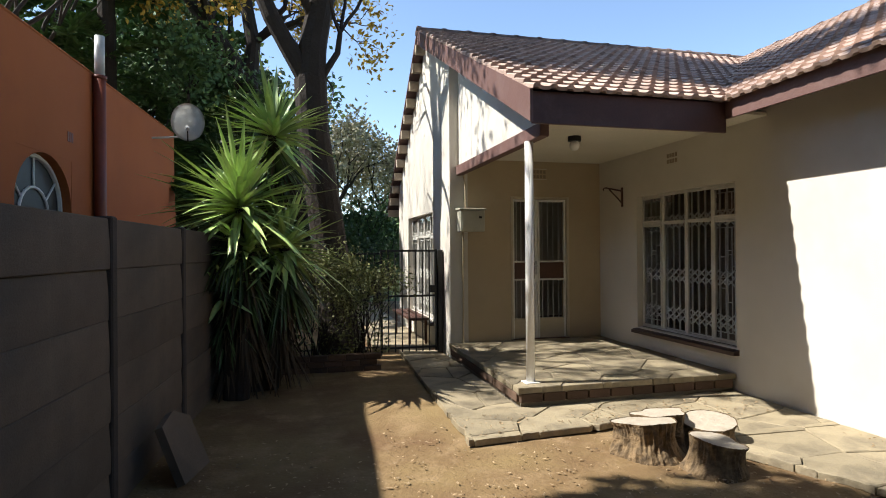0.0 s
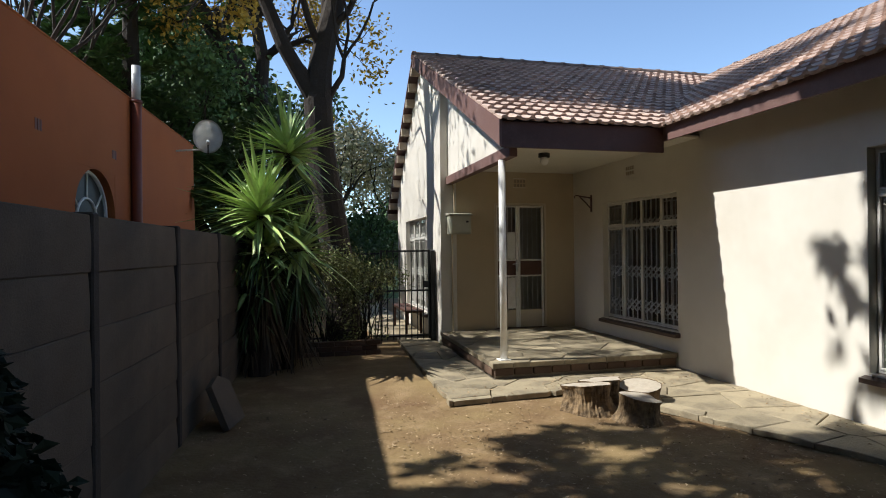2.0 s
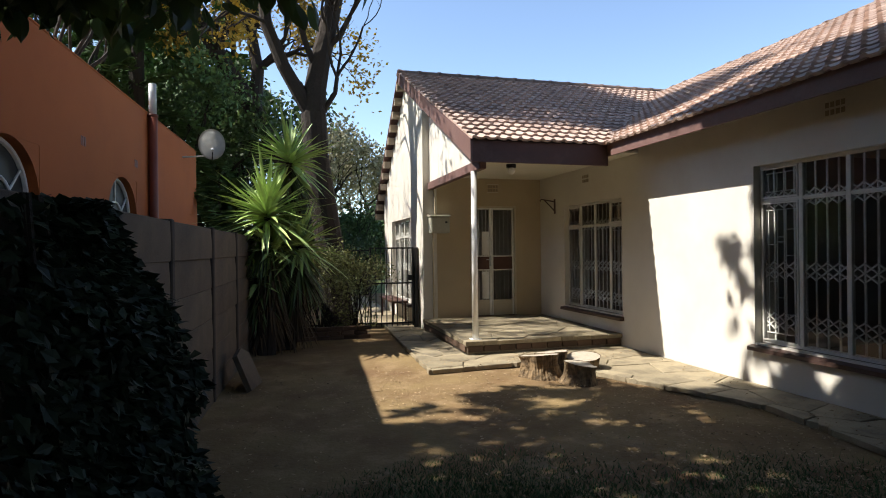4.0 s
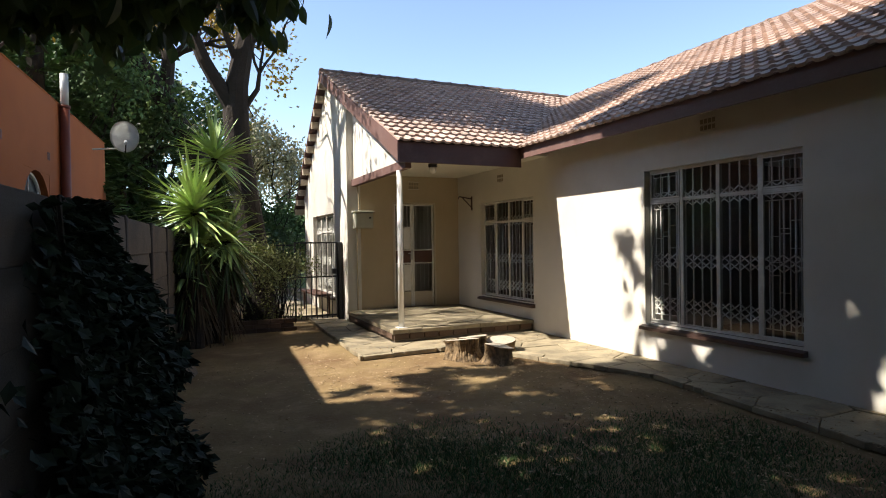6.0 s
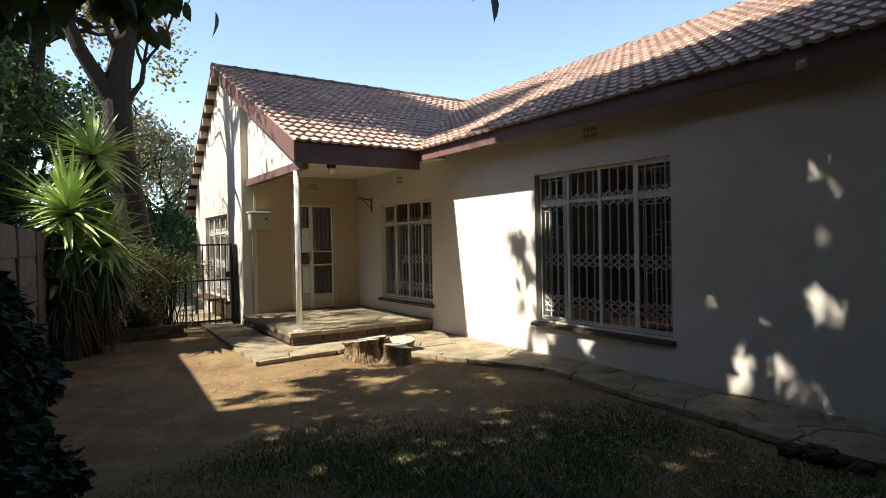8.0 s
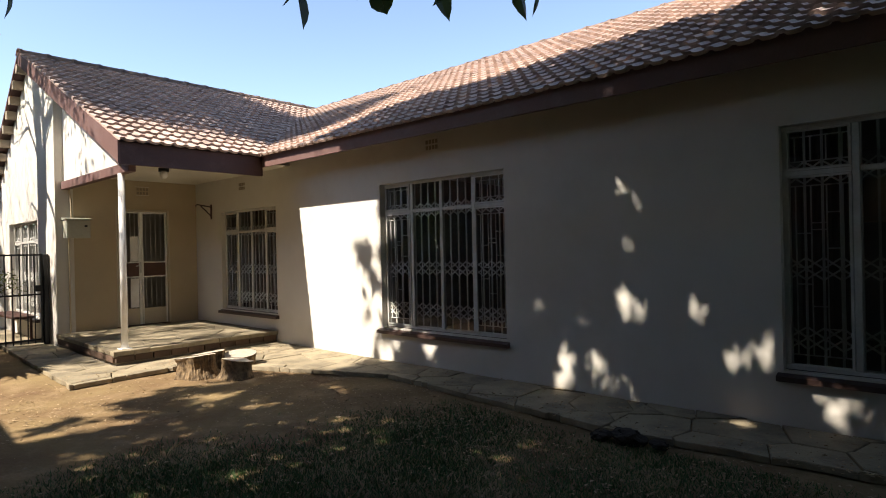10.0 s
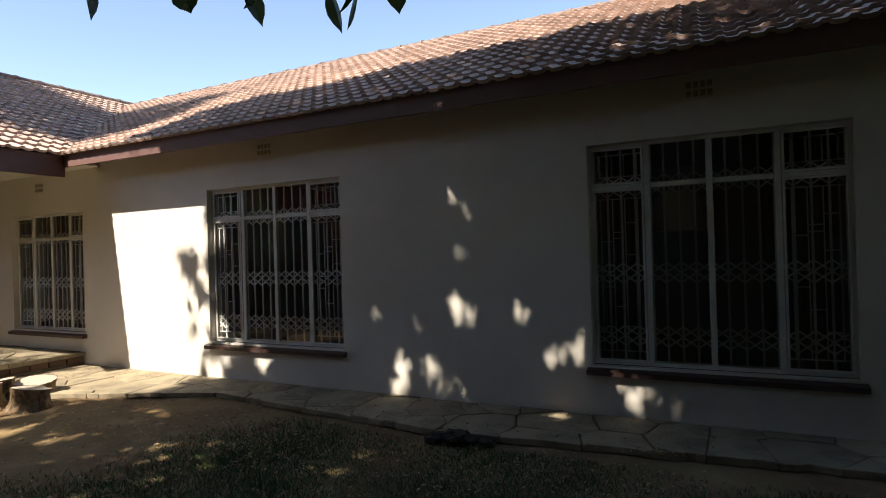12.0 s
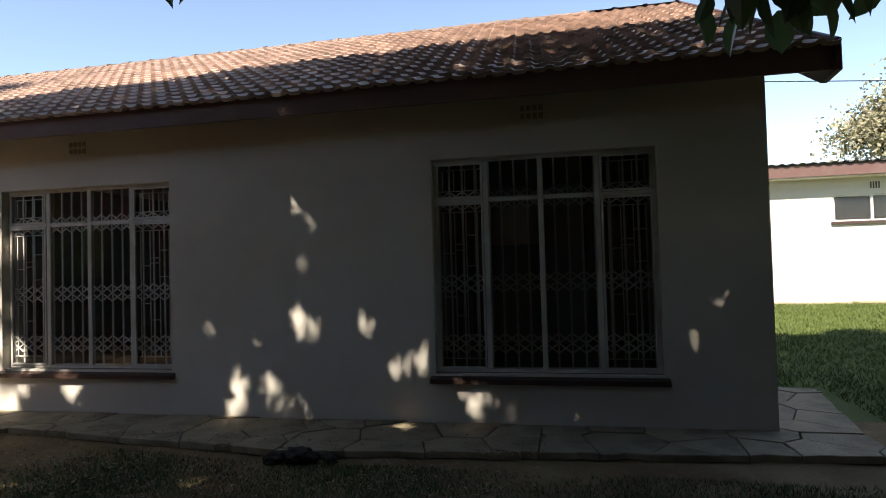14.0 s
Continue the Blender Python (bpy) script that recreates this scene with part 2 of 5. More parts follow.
def wall_mesh(bm, axis, plane, thick, u0, u1, z0, z1, holes=()):
    """An upright wall with openings through it. axis 'x': lies at x=plane..plane+thick and runs along y."""
    us = sorted({u0, u1, *(h[0] for h in holes), *(h[1] for h in holes)})
    zs = sorted({z0, z1, *(h[2] for h in holes), *(h[3] for h in holes)})

    def solid(i, j):
        if not (0 <= i < len(us) - 1 and 0 <= j < len(zs) - 1):
            return False
        cu, cz = (us[i] + us[i + 1]) / 2, (zs[j] + zs[j + 1]) / 2
        return not any(h[0] < cu < h[1] and h[2] < cz < h[3] for h in holes)

    def v(w, u, z):
        return bm.verts.new((w, u, z) if axis == "x" else (u, w, z))
    a, b = plane, plane + thick
    for i in range(len(us) - 1):
        for j in range(len(zs) - 1):
            if not solid(i, j):
                continue
            p, q, r, s = us[i], us[i + 1], zs[j], zs[j + 1]
            for w in (a, b):
                bm.faces.new([v(w, p, r), v(w, q, r), v(w, q, s), v(w, p, s)])
            for di, dj, e0, e1 in ((-1, 0, (p, r), (p, s)), (1, 0, (q, r), (q, s)), (0, -1, (p, r), (q, r)), (0, 1, (p, s), (q, s))):
                if not solid(i + di, j + dj):
                    bm.faces.new([v(a, *e0), v(a, *e1), v(b, *e1), v(b, *e0)])
    bmesh.ops.remove_doubles(bm, verts=bm.verts[:], dist=1e-5)
    bmesh.ops.recalc_face_normals(bm, faces=bm.faces[:])
    return bm


def sheet(axis, w, u0, u1, z0, z1):
    """One upright glass sheet that faces -x or -y."""
    bm = bmesh.new()
    pts = [(u0, z0), (u1, z0), (u1, z1), (u0, z1)]
    bm.faces.new([bm.verts.new((w, u, z) if axis == "x" else (u, w, z)) for u, z in (pts[::-1] if axis == "x" else pts)])
    return bm


def empty(name, at=(0, 0, 0)):
    ob = new(name)
    ob.location = at
    return ob


def structure(ob, label="", category=""):
    return tagged(ob, label=label, category=category, kind="structure")


# ---- plan ----
WX = 4.40                       # outer face of the long wing's wall
CORNER = -4.30                  # its near corner
DW = 8.35                       # face of the wall with the door
GX = 2.08                       # face of the gable wall
PW, PM = 0.5116, 0.4717           # pitch of the wing's and the main roof
EAVE = 2.912                    # height of the tiles' lower edge
WE, ME = 3.86, 5.09             # eave lines of wing (x) and main roof (y)
VALLEY = PW / PM                # run of the valley: y for each metre of x
WR, MR = 8.0, 9.75              # ridge lines
VERGE = 1.92                    # gable verge of the main roof
BACK = (13.0, 2.37)             # far eave of the main roof: y, z


def roof_w(x):
    return EAVE + (x - WE) * PW


def roof_m(y):
    return EAVE + (y - ME) * PM


def verge(x):
    """Gable verge of the wing, which runs a little askew."""
    return -4.60 + (x - WE) * 0.055


WINS = {"A": (5.58, 7.38, 0.49, 2.22), "B": (1.10, 3.10, 0.47, 2.33), "C": (-3.46, -1.54, 0.47, 2.37)}

# ---- ground ----
def fence_x(y):
    return -1.094 + 0.072 * (y - 4.30)


def orange_x(y):
    return -2.60 + 0.063 * (y - 9.1)


def ground_z(x, y):
    t = max(0.0, min(1.0, (x - 5.5) / 7.0)) * max(0.0, min(1.0, (-3.0 - y) / 2.0))
    return 0.42 * t * t * (3 - 2 * t)


def ground_sheet():
    bm = bmesh.new()
    xs = [-400, -120, -40, -15] + [-6 + 0.2 * i for i in range(106)] + [18, 24, 40, 120, 400]
    ys = [-400, -120, -40, -18] + [-12 + 0.2 * i for i in range(136)] + [18, 24, 40, 120, 400]
    grid = []
    for y in ys:
        row = []
        for x in xs:
            z = ground_z(x, y)
            if abs(x) < 16 and -12 < y < 16 and z < 0.01:
                z = 0.018 * noise.noise((x * 1.3, y * 1.3, 0)) + 0.008 * noise.noise((x * 5, y * 5, 3)) - 0.012
            row.append(bm.verts.new((x, y, z)))
        grid.append(row)
    for j in range(len(ys) - 1):
        for i in range(len(xs) - 1):
            f = bm.faces.new((grid[j][i], grid[j][i + 1], grid[j + 1][i + 1], grid[j + 1][i]))
            cx, cy = (xs[i] + xs[i + 1]) / 2, (ys[j] + ys[j + 1]) / 2
            f.material_index = 1 if (cx > 4.9 and cy < -4.6) or cy > 17 or cx > 20 or cy < -8 else 0
    ob = put("ground", bm, [EARTH, LAWN], smooth=True)
    return structure(ob, "bare red-brown earth with sunlit lawn beyond the house", "ground")


ground_sheet()

# ---- house walls ----
def wing_wall():
    bm = wall_mesh(bmesh.new(), "x", WX, 0.26, CORNER, DW + 0.26, 0.0, 3.13, [w for w in WINS.values()])
    return structure(put("wall_west", bm, PLASTER), "cream painted plaster wall of the long wing", "wall")


wing_wall()
DOOR = (2.98, 3.89, 0.232, 2.29)
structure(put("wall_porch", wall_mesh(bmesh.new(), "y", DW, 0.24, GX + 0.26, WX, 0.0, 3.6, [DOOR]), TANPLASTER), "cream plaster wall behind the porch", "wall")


def gable_wall():
    GW = (9.4, 11.4, 0.42, 2.13)
    bm = wall_mesh(bmesh.new(), "x", GX, 0.26, DW, 12.4, 0.0, 2.68, [GW])
    top = [(DW, 2.68), (12.4, 2.68), (12.4, 2.72), (MR, roof_m(MR) - 0.16), (DW, roof_m(DW) - 0.16)]
    prism(bm, top, "x", GX, GX + 0.26)
    return structure(put("wall_gable", bm, PLASTER), "sunlit white plaster gable wall with branch shadows", "wall"), GW


_, GW = gable_wall()
structure(put("wall_east", abox(12.6, 12.85, CORNER, 12.4, 0, 2.9), PLASTER), "cream plaster back wall of the house", "wall")
structure(put("wall_north", abox(GX + 0.26, 12.6, 12.2, 12.4, 0, 2.6), PLASTER), "cream plaster far wall of the house", "wall")


def end_wall():
    bm = prism(bmesh.new(), [(WX + 0.26, 0), (12.6, 0), (12.6, 2.75), (WR, roof_w(WR) - 0.16), (WX + 0.26, 3.12)], "y", CORNER, CORNER + 0.26)
    return structure(put("wall_end", bm, PLASTER), "cream plaster gable end of the wing", "wall")


end_wall()


def rooms():
    bm = bmesh.new()
    for y in (-0.6, 4.3):
        box(bm, WX + 0.26, 9.0, y, y + 0.12, 0.1, 2.7)
    box(bm, 9.0, 9.12, CORNER + 0.26, DW, 0.1, 2.7)
    structure(put("wall_inner", bm, DARKROOM), "plain plaster partition walls inside the house", "wall")
    structure(put("floor", abox(WX + 0.26, 12.6, CORNER + 0.26, 12.2, 0.02, 0.1), DOORWOOD), "dark wooden floor inside the house", "floor")
    structure(put("ceiling", abox(WX + 0.27, 12.5, CORNER + 0.27, 12.1, 2.7, 2.74), CEIL), "plain painted ceiling inside the house", "ceiling")


rooms()
structure(put("ceiling_porch", abox(2.27, WX - 0.004, 5.15, DW - 0.004, 2.80, 2.83), CEIL), "cream painted board ceiling of the porch", "ceiling")

# gable panel and beam over the porch's open side
structure(put("gable_panel", prism(bmesh.new(), [(5.16, 2.70), (DW - 0.003, 2.70), (DW - 0.003, roof_m(DW) - 0.15), (5.16, roof_m(5.16) - 0.13)], "x", 2.21, 2.26), PLASTER),
          "white triangular infill panel above the porch beam", "gable panel")
structure(put("porch_beam", abox(2.17, 2.265, 5.46, DW - 0.003, 2.57, 2.70, 0.006), BARGE), "brown painted beam along the open side of the porch", "beam")


# ---- roof carcass ----
def roof_boards():
    t = 0.05
    house_roof = empty("house_roof", (WR, MR, 0))
    tagged(house_roof, "weathered red-brown concrete tile roof over both wings", "roof")

    def slab(name, poly, mat, lbl):
        bm = bmesh.new()
        top = [bm.verts.new(p) for p in poly]
        low = [bm.verts.new((p[0], p[1], p[2] - t)) for p in poly]
        bm.faces.new(top)
        bm.faces.new(low[::-1])
        for i in range(len(poly)):
            j = (i + 1) % len(poly)
            bm.faces.new((top[j], top[i], low[i], low[j]))
        bmesh.ops.recalc_face_normals(bm, faces=bm.faces[:])
        bm.transform(Matrix.Translation((-WR, -MR, 0)))
        return part(name, bm, mat, house_roof, lbl)
    d = 0.055
    vx, vy = WE, ME
    k = WR - WE
    slab("wing_slope", [(WE + 0.056, verge(WE) + 0.03, roof_w(WE + 0.056) - d), (WR, verge(WR) + 0.03, roof_w(WR) - d), (WR, ME + k * VALLEY, roof_w(WR) - d), (WE + 0.056, ME + 0.056, roof_w(WE + 0.056) - d)], BROWN, "dark roof underlay boards")
    slab("main_slope", [(VERGE + 0.02, ME + 0.056, roof_m(ME + 0.056) - d), (VERGE + 0.02, MR, roof_m(MR) - d), (WR + 5, MR, roof_m(MR) - d), (WR, ME + k * VALLEY, roof_m(ME + k * VALLEY) - d), (WE + 0.056, ME + 0.056, roof_m(ME + 0.056) - d)], BROWN, "dark roof underlay boards")
    slab("back_slope", [(VERGE + 0.02, MR, roof_m(MR) - d), (VERGE + 0.02, BACK[0], BACK[1]), (WR + 5, BACK[0], BACK[1]), (WR + 5, MR, roof_m(MR) - d)], BROWN, "far slope of the roof")
    slab("east_slope", [(WR, verge(WR) + 0.03, roof_w(WR) - d), (WR + 5, verge(WR) + 0.03, 2.6), (WR + 5, MR, 2.6), (WR, MR, roof_w(WR) - d)], BROWN, "far slope of the roof")
    return house_roof


ROOF = roof_boards()


def roof_part(name, bm, mat, label=""):
    bm.transform(Matrix.Translation((-WR, -MR, 0)))
    return part(name, bm, mat, ROOF, label)


def fascias():
    roof_part("fascia", abox(3.888, 3.913, verge(WE), 5.112, 2.73, 2.925, 0.004), BARGE, "brown fascia board under the wing's eave")
    roof_part("fascia", abox(VERGE + 0.03, 3.905, 5.114, 5.144, 2.605, 2.885, 0.004), BROWN, "dark brown deep fascia board over the porch")
    # barge boards of the main gable
    for (y0, z0), (y1, z1) in (((ME, EAVE), (MR, roof_m(MR))), ((BACK[0], BACK[1] + 0.05), (MR, roof_m(MR)))):
        roof_part("barge_board", prism(bmesh.new(), [(y0, z0 - (0.30 if y0 < MR else 0.075)), (y0, z0 - 0.02), (y1, z1 - 0.02), (y1, z1 - (0.24 if y0 < MR else 0.075))], "x", VERGE, VERGE + 0.028), BARGE)
    # wing verge, boxed at its foot
    bm = bmesh.new()
    prism(bm, [(WE - 0.02, EAVE - 0.20), (WE - 0.02, EAVE + 0.025), (WR, roof_w(WR) + 0.025), (WR, roof_w(WR) - 0.24), (WE + 0.2, EAVE - 0.23)], "y", -0.02, 0.02)
    for v in bm.verts:
        v.co.y += verge(v.co.x)
    roof_part("barge_board", bm, BROWN, "dark barge board at the wing's end")
    # purlin ends below the far verge
    n = 12
    for i in range(n):
        f = (i + 0.5) / n
        y, z = BACK[0] + (MR - BACK[0]) * f, BACK[1] + (roof_m(MR) - BACK[1]) * f
        roof_part("purlin", abox(VERGE + 0.004, GX + 0.1, y - 0.06, y + 0.06, z - 0.235, z - 0.09), PURLIN, "pale purlin end under the verge")


fascias()

# ---- porch slabs and path ----
def slabs():
    bm = prism(bmesh.new(), [(2.0, 5.60), (WX, 5.60), (WX, DW), (2.06, DW)], "z", 0.16, 0.222)
    structure(put("porch_slab", bm, MORTAR), "raised slate-paved porch floor", "porch floor")
    bm = prism(bmesh.new(), [(2.03, 5.63), (WX, 5.63), (WX, DW), (2.09, DW)], "z", 0.0, 0.16)
    structure(put("porch_plinth", bm, MORTAR), "mortar core of the porch step", "step")
    bm = prism(bmesh.new(), [(1.39, 4.93), (2.74, 5.03), (3.03, 4.5), (3.90, 2.37), (3.60, -0.46), (3.75, -2.46), (3.93, -4.85), (6.0, -5.1), (6.2, -4.31), (WX, -4.31), (WX, 5.63), (2.03, 5.63), (2.09, 8.35), (2.07, 9.3), (1.50, 9.3)], "z", -0.03, 0.012)
    structure(put("pavement", bm, EARTH), "earth bed of the crazy-paved path", "path")
    structure(put("pavement", prism(bmesh.new(), [(1.15, 9.31), (2.07, 9.31), (2.07, 16.5), (1.15, 16.5)], "z", -0.03, 0.045), SLATE), "pale paved strip beside the house beyond the gate", "path")


slabs()


def leaves_mesh(bm, n, place, size, aspect=0.5, droop=0.3, fold=0.25, rnd=random):
    """n folded leaf blades; place() gives a point and an outward direction."""
    for _ in range(n):
        p, out = place()
        out = Vector(out)
        d = (out + Vector((rnd.uniform(-1, 1), rnd.uniform(-1, 1), rnd.uniform(-1, 1) - droop))).normalized()
        s = d.orthogonal().normalized()
        s = (Matrix.Rotation(rnd.uniform(0, 6.28), 3, d) @ s)
        nrm = d.cross(s)
        L = size * rnd.uniform(0.65, 1.25)
        W = L * aspect * 0.5
        p = Vector(p)
        a = bm.verts.new(p)
        b = bm.verts.new(p + d * L * 0.45 + s * W + nrm * W * fold)
        c = bm.verts.new(p + d * L + nrm * -L * 0.08)
        e = bm.verts.new(p + d * L * 0.45 - s * W + nrm * W * fold)
        m = bm.verts.new(p + d * L * 0.5)
        bm.faces.new((a, b, m))
        bm.faces.new((b, c, m))
        bm.faces.new((c, e, m))
        bm.faces.new((e, a, m))


def broad_leaf(bm, p, L, rnd):
    """A hanging pointed-oval leaf with a folded midrib and a curved tip."""
    d = Vector((rnd.gauss(0, 0.45), rnd.gauss(0, 0.45), -1)).normalized()
    s = Matrix.Rotation(rnd.uniform(0, 6.28), 3, d) @ d.orthogonal().normalized()
    nrm = d.cross(s)
    curl = rnd.uniform(-0.25, 0.25)
    prev = None
    for f, w in ((0.0, 0.03), (0.15, 0.17), (0.35, 0.26), (0.55, 0.27), (0.75, 0.18), (0.9, 0.06), (1.0, 0.0)):
        c = Vector(p) + d * L * f + nrm * L * curl * f * f
        row = [bm.verts.new(c - s * w * L + nrm * w * L * 0.3), bm.verts.new(c), bm.verts.new(c + s * w * L + nrm * w * L * 0.3)]
        if prev:
            for k in (0, 1):
                bm.faces.new((prev[k], prev[k + 1], row[k + 1], row[k]))
        prev = row


def grow(bm, tips, p, d, r, length, depth, rnd, bend=0.25, split=2, shrink=0.72, up=0.12):
    """A limb that bends, tapers and forks; collects the points and ways of its twigs."""
    pts, rad = [Vector(p)], [r]
    n = 5
    for i in range(n):
        d = (d + Vector((rnd.uniform(-bend, bend), rnd.uniform(-bend, bend), rnd.uniform(-bend, bend) + up))).normalized()
        pts.append(pts[-1] + d * length / n)
        rad.append(r * (1 - 0.32 * (i + 1) / n))
    tube(bm, pts, rad, 8 if r > 0.06 else (5 if r > 0.015 else 3), cap=False)
    if depth == 0:
        tips.append((pts[-1], d))
        tips.append((pts[3], d))
        return
    for k in range(split + (rnd.random() < 0.35)):
        side = d.orthogonal().normalized()
        side = Matrix.Rotation(rnd.uniform(0, 6.28), 3, d) @ side
        nd = (d + side * rnd.uniform(0.45, 0.95)).normalized()
        grow(bm, tips, pts[-1] if k < 2 else pts[3], nd, rad[-1] * rnd.uniform(0.6, 0.85), length * shrink * rnd.uniform(0.8, 1.15), depth - 1, rnd, bend, split, shrink, up)


# ---- neighbour's wall, fence ----
def orange_house():
    h = empty("orange_house", (orange_x(5), 5, 0))
    tagged(h, "neighbouring house wall in orange plaster with small arched windows", "house")
    ang = math.atan(0.063)
    h.rotation_euler = (0, 0, -ang)
    L0, L1, Z = -14.0, 8.13, 3.88

    wins = [(2.15, 3.45), (-1.15, 0.1)]
    bm = wall_mesh(bmesh.new(), "x", -0.3, 0.3, L0, L1, 0, Z, [(a, b, 1.75, 2.63) for a, b in wins])
    part("wall", bm, ORANGE, h)
    part("coping", abox(-0.34, 0.012, L0, L1 + 0.02, Z + 0.001, Z + 0.03, 0.01), ORANGE, h)
    part("end_wall", prism(bmesh.new(), [(L1 + 0.002, 0.0), (L1 + 0.20, 0.0), (L1 + 0.10, 2.3), (L1 + 0.03, 2.9), (L1 + 0.002, Z)], "x", -6.0, 0.0), ORANGE, h)
    part("roof", abox(-9, -0.31, L0, L1, 3.4, 3.5), METALROOF, h)
    for a, b in wins:
        c, r = (a + b) / 2, (b - a) / 2
        arch = [(c + r * math.cos(t), 2.05 + 0.58 * math.sin(t)) for t in [math.pi * i / 14 for i in range(15)]]
        # spandrels that fill the square opening down to the arch
        bm = bmesh.new()
        for sgn in (-1, 1):
            pts = [(c, 2.631), (c + sgn * r, 2.631), (c + sgn * r, 2.05)] + [p for p in (arch if sgn > 0 else arch[::-1]) if (p[0] - c) * sgn > 0.01][1:] + [(c, 2.629)]
            prism(bm, pts, "x", -0.298, -0.004)
        part("arch_wall", bm, ORANGE, h)
        w = new("window")
        w.parent = h
        bm = bmesh.new()
        tube(bm, [(-0.12, c - r + 0.03, 1.77), (-0.12, c - r + 0.03, 2.05)] + [(-0.12, c + (r - 0.03) * math.cos(t), 2.05 + 0.55 * math.sin(t)) for t in [math.pi * (1 - i / 16) for i in range(17)]] + [(-0.12, c + r - 0.03, 2.05), (-0.12, c + r - 0.03, 1.77)], [0.03] * 21, 6)
        tube(bm, [(-0.12, c + (r * 0.5) * math.cos(t), 1.95 + 0.3 * math.sin(t)) for t in [math.pi * i / 10 for i in range(11)]], [0.018] * 11, 6)
        for t in (0.6, 1.57, 2.54):
            tube(bm, [(-0.12, c + r * 0.5 * math.cos(t), 1.95 + 0.3 * math.sin(t)), (-0.12, c + r * 0.93 * math.cos(t), 2.03 + 0.55 * math.sin(t))], [0.014] * 2, 6)
        tube(bm, [(-0.12, c - r, 1.93), (-0.12, c + r, 1.93)], [0.02] * 2, 6)
        part("frame", bm, WHITE, w, "white steel arched frame")
        part("pane", sheet("x", -0.13, c - r, c + r, 1.76, 2.62), OBSCURE, w)
        part("blind", abox(-0.29, -0.28, c - r, c + r, 1.76, 2.62), CURTAIN, w)
    for a, z in ((3.35, 2.86), (1.2, 2.83)):
        for k in range(3):
            part("vent_slot", abox(-0.001, 0.006, a + k * 0.055, a + k * 0.055 + 0.035, z, z + 0.12), REDPIPE, h, "terracotta air vent slot")
    part("down_pipe", rod((0.08, 4.12, 0), (0.08, 4.12, 3.86), 0.075, 14), REDPIPE, h, "red-brown painted down pipe", True)
    part("vent_pipe", rod((0.08, 4.12, 3.86), (0.08, 4.12, 4.40), 0.062, 14), GREYPIPE, h, "pale grey plastic vent pipe", True)
    part("pipe_collar", rod((0.08, 4.12, 3.82), (0.08, 4.12, 3.87), 0.085, 14), REDPIPE, h, "", True)
    return h


orange_house()


def fence():
    f = empty("fence", (fence_x(4.3), 4.3, 0))
    tagged(f, "grey-brown precast concrete slab fence with darker posts", "fence")
    f.rotation_euler = (0, 0, -math.atan(0.072))
    slab_me = None
    post_me = None
    spacing = 1.605
    for i in range(-9, 5):
        y = i * spacing
        if post_me is None:
            bm = abox(-0.10, 0.036, -0.042, 0.042, -0.1, 1.735, 0.010)
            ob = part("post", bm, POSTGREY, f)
            post_me = ob.data
        else:
            ob = new("post", post_me)
            ob.parent = f
        ob.location = (0, y, 0)
        for k in range(6):
            if slab_me is None:
                bm = abox(-0.02, 0.02, 0.043, spacing - 0.043, 0, 0.298, 0.005)
                bmesh.ops.subdivide_edges(bm, edges=[e for e in bm.edges if e.calc_length() > 0.2], cuts=5, use_grid_fill=True)
                for v in bm.verts:
                    v.co.x += 0.012 * noise.noise(v.co * 2.5) + 0.007 * math.sin(math.pi * min(1.0, max(0.0, v.co.z / 0.298))) * (1 if v.co.x > 0 else 0)
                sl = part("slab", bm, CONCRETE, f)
                slab_me = sl.data
            else:
                sl = new("slab", slab_me)
                sl.parent = f
            sl.location = (random.uniform(-0.006, 0.006), y, -0.07 + k * 0.2985)
            sl.rotation_euler = (0, random.uniform(-0.035, 0.008), 0)
    return f


fence()


# added fence out of view, which holds back sky light from the south
def blocking_fence():
    f = empty("fence", (-1.9, -7.4, 0))
    tagged(f, "grey precast concrete slab fence added out of view to cut sky light", "fence")
    post = slab = None
    for i in range(5):
        if post is None:
            post = part("post", abox(-0.055, 0.055, -0.1, 0.065, -0.1, 1.74, 0.012), POSTGREY, f).data
            ob = f.children[0]
        else:
            ob = new("post", post)
            ob.parent = f
        ob.location = (i * 1.605, 0, 0)
        for k in range(6 if i < 4 else 0):
            if slab is None:
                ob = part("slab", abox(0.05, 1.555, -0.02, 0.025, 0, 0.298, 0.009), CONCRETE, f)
                slab = ob.data
            else:
                ob = new("slab", slab)
                ob.parent = f
            ob.location = (i * 1.605, 0, -0.07 + k * 0.2985)


blocking_fence()
tagged(put("leaning_slab", prism(bmesh.new(), [(-0.24, 0.0), (0.2, -0.01), (0.22, 0.36), (0.02, 0.45), (-0.2, 0.40)], "x", -0.028, 0.028), CONCRETE), "broken brown slab leaning against the concrete fence", "slab").matrix_world = pose(-0.70, 4.80, 0.0, 0, -24, -12)


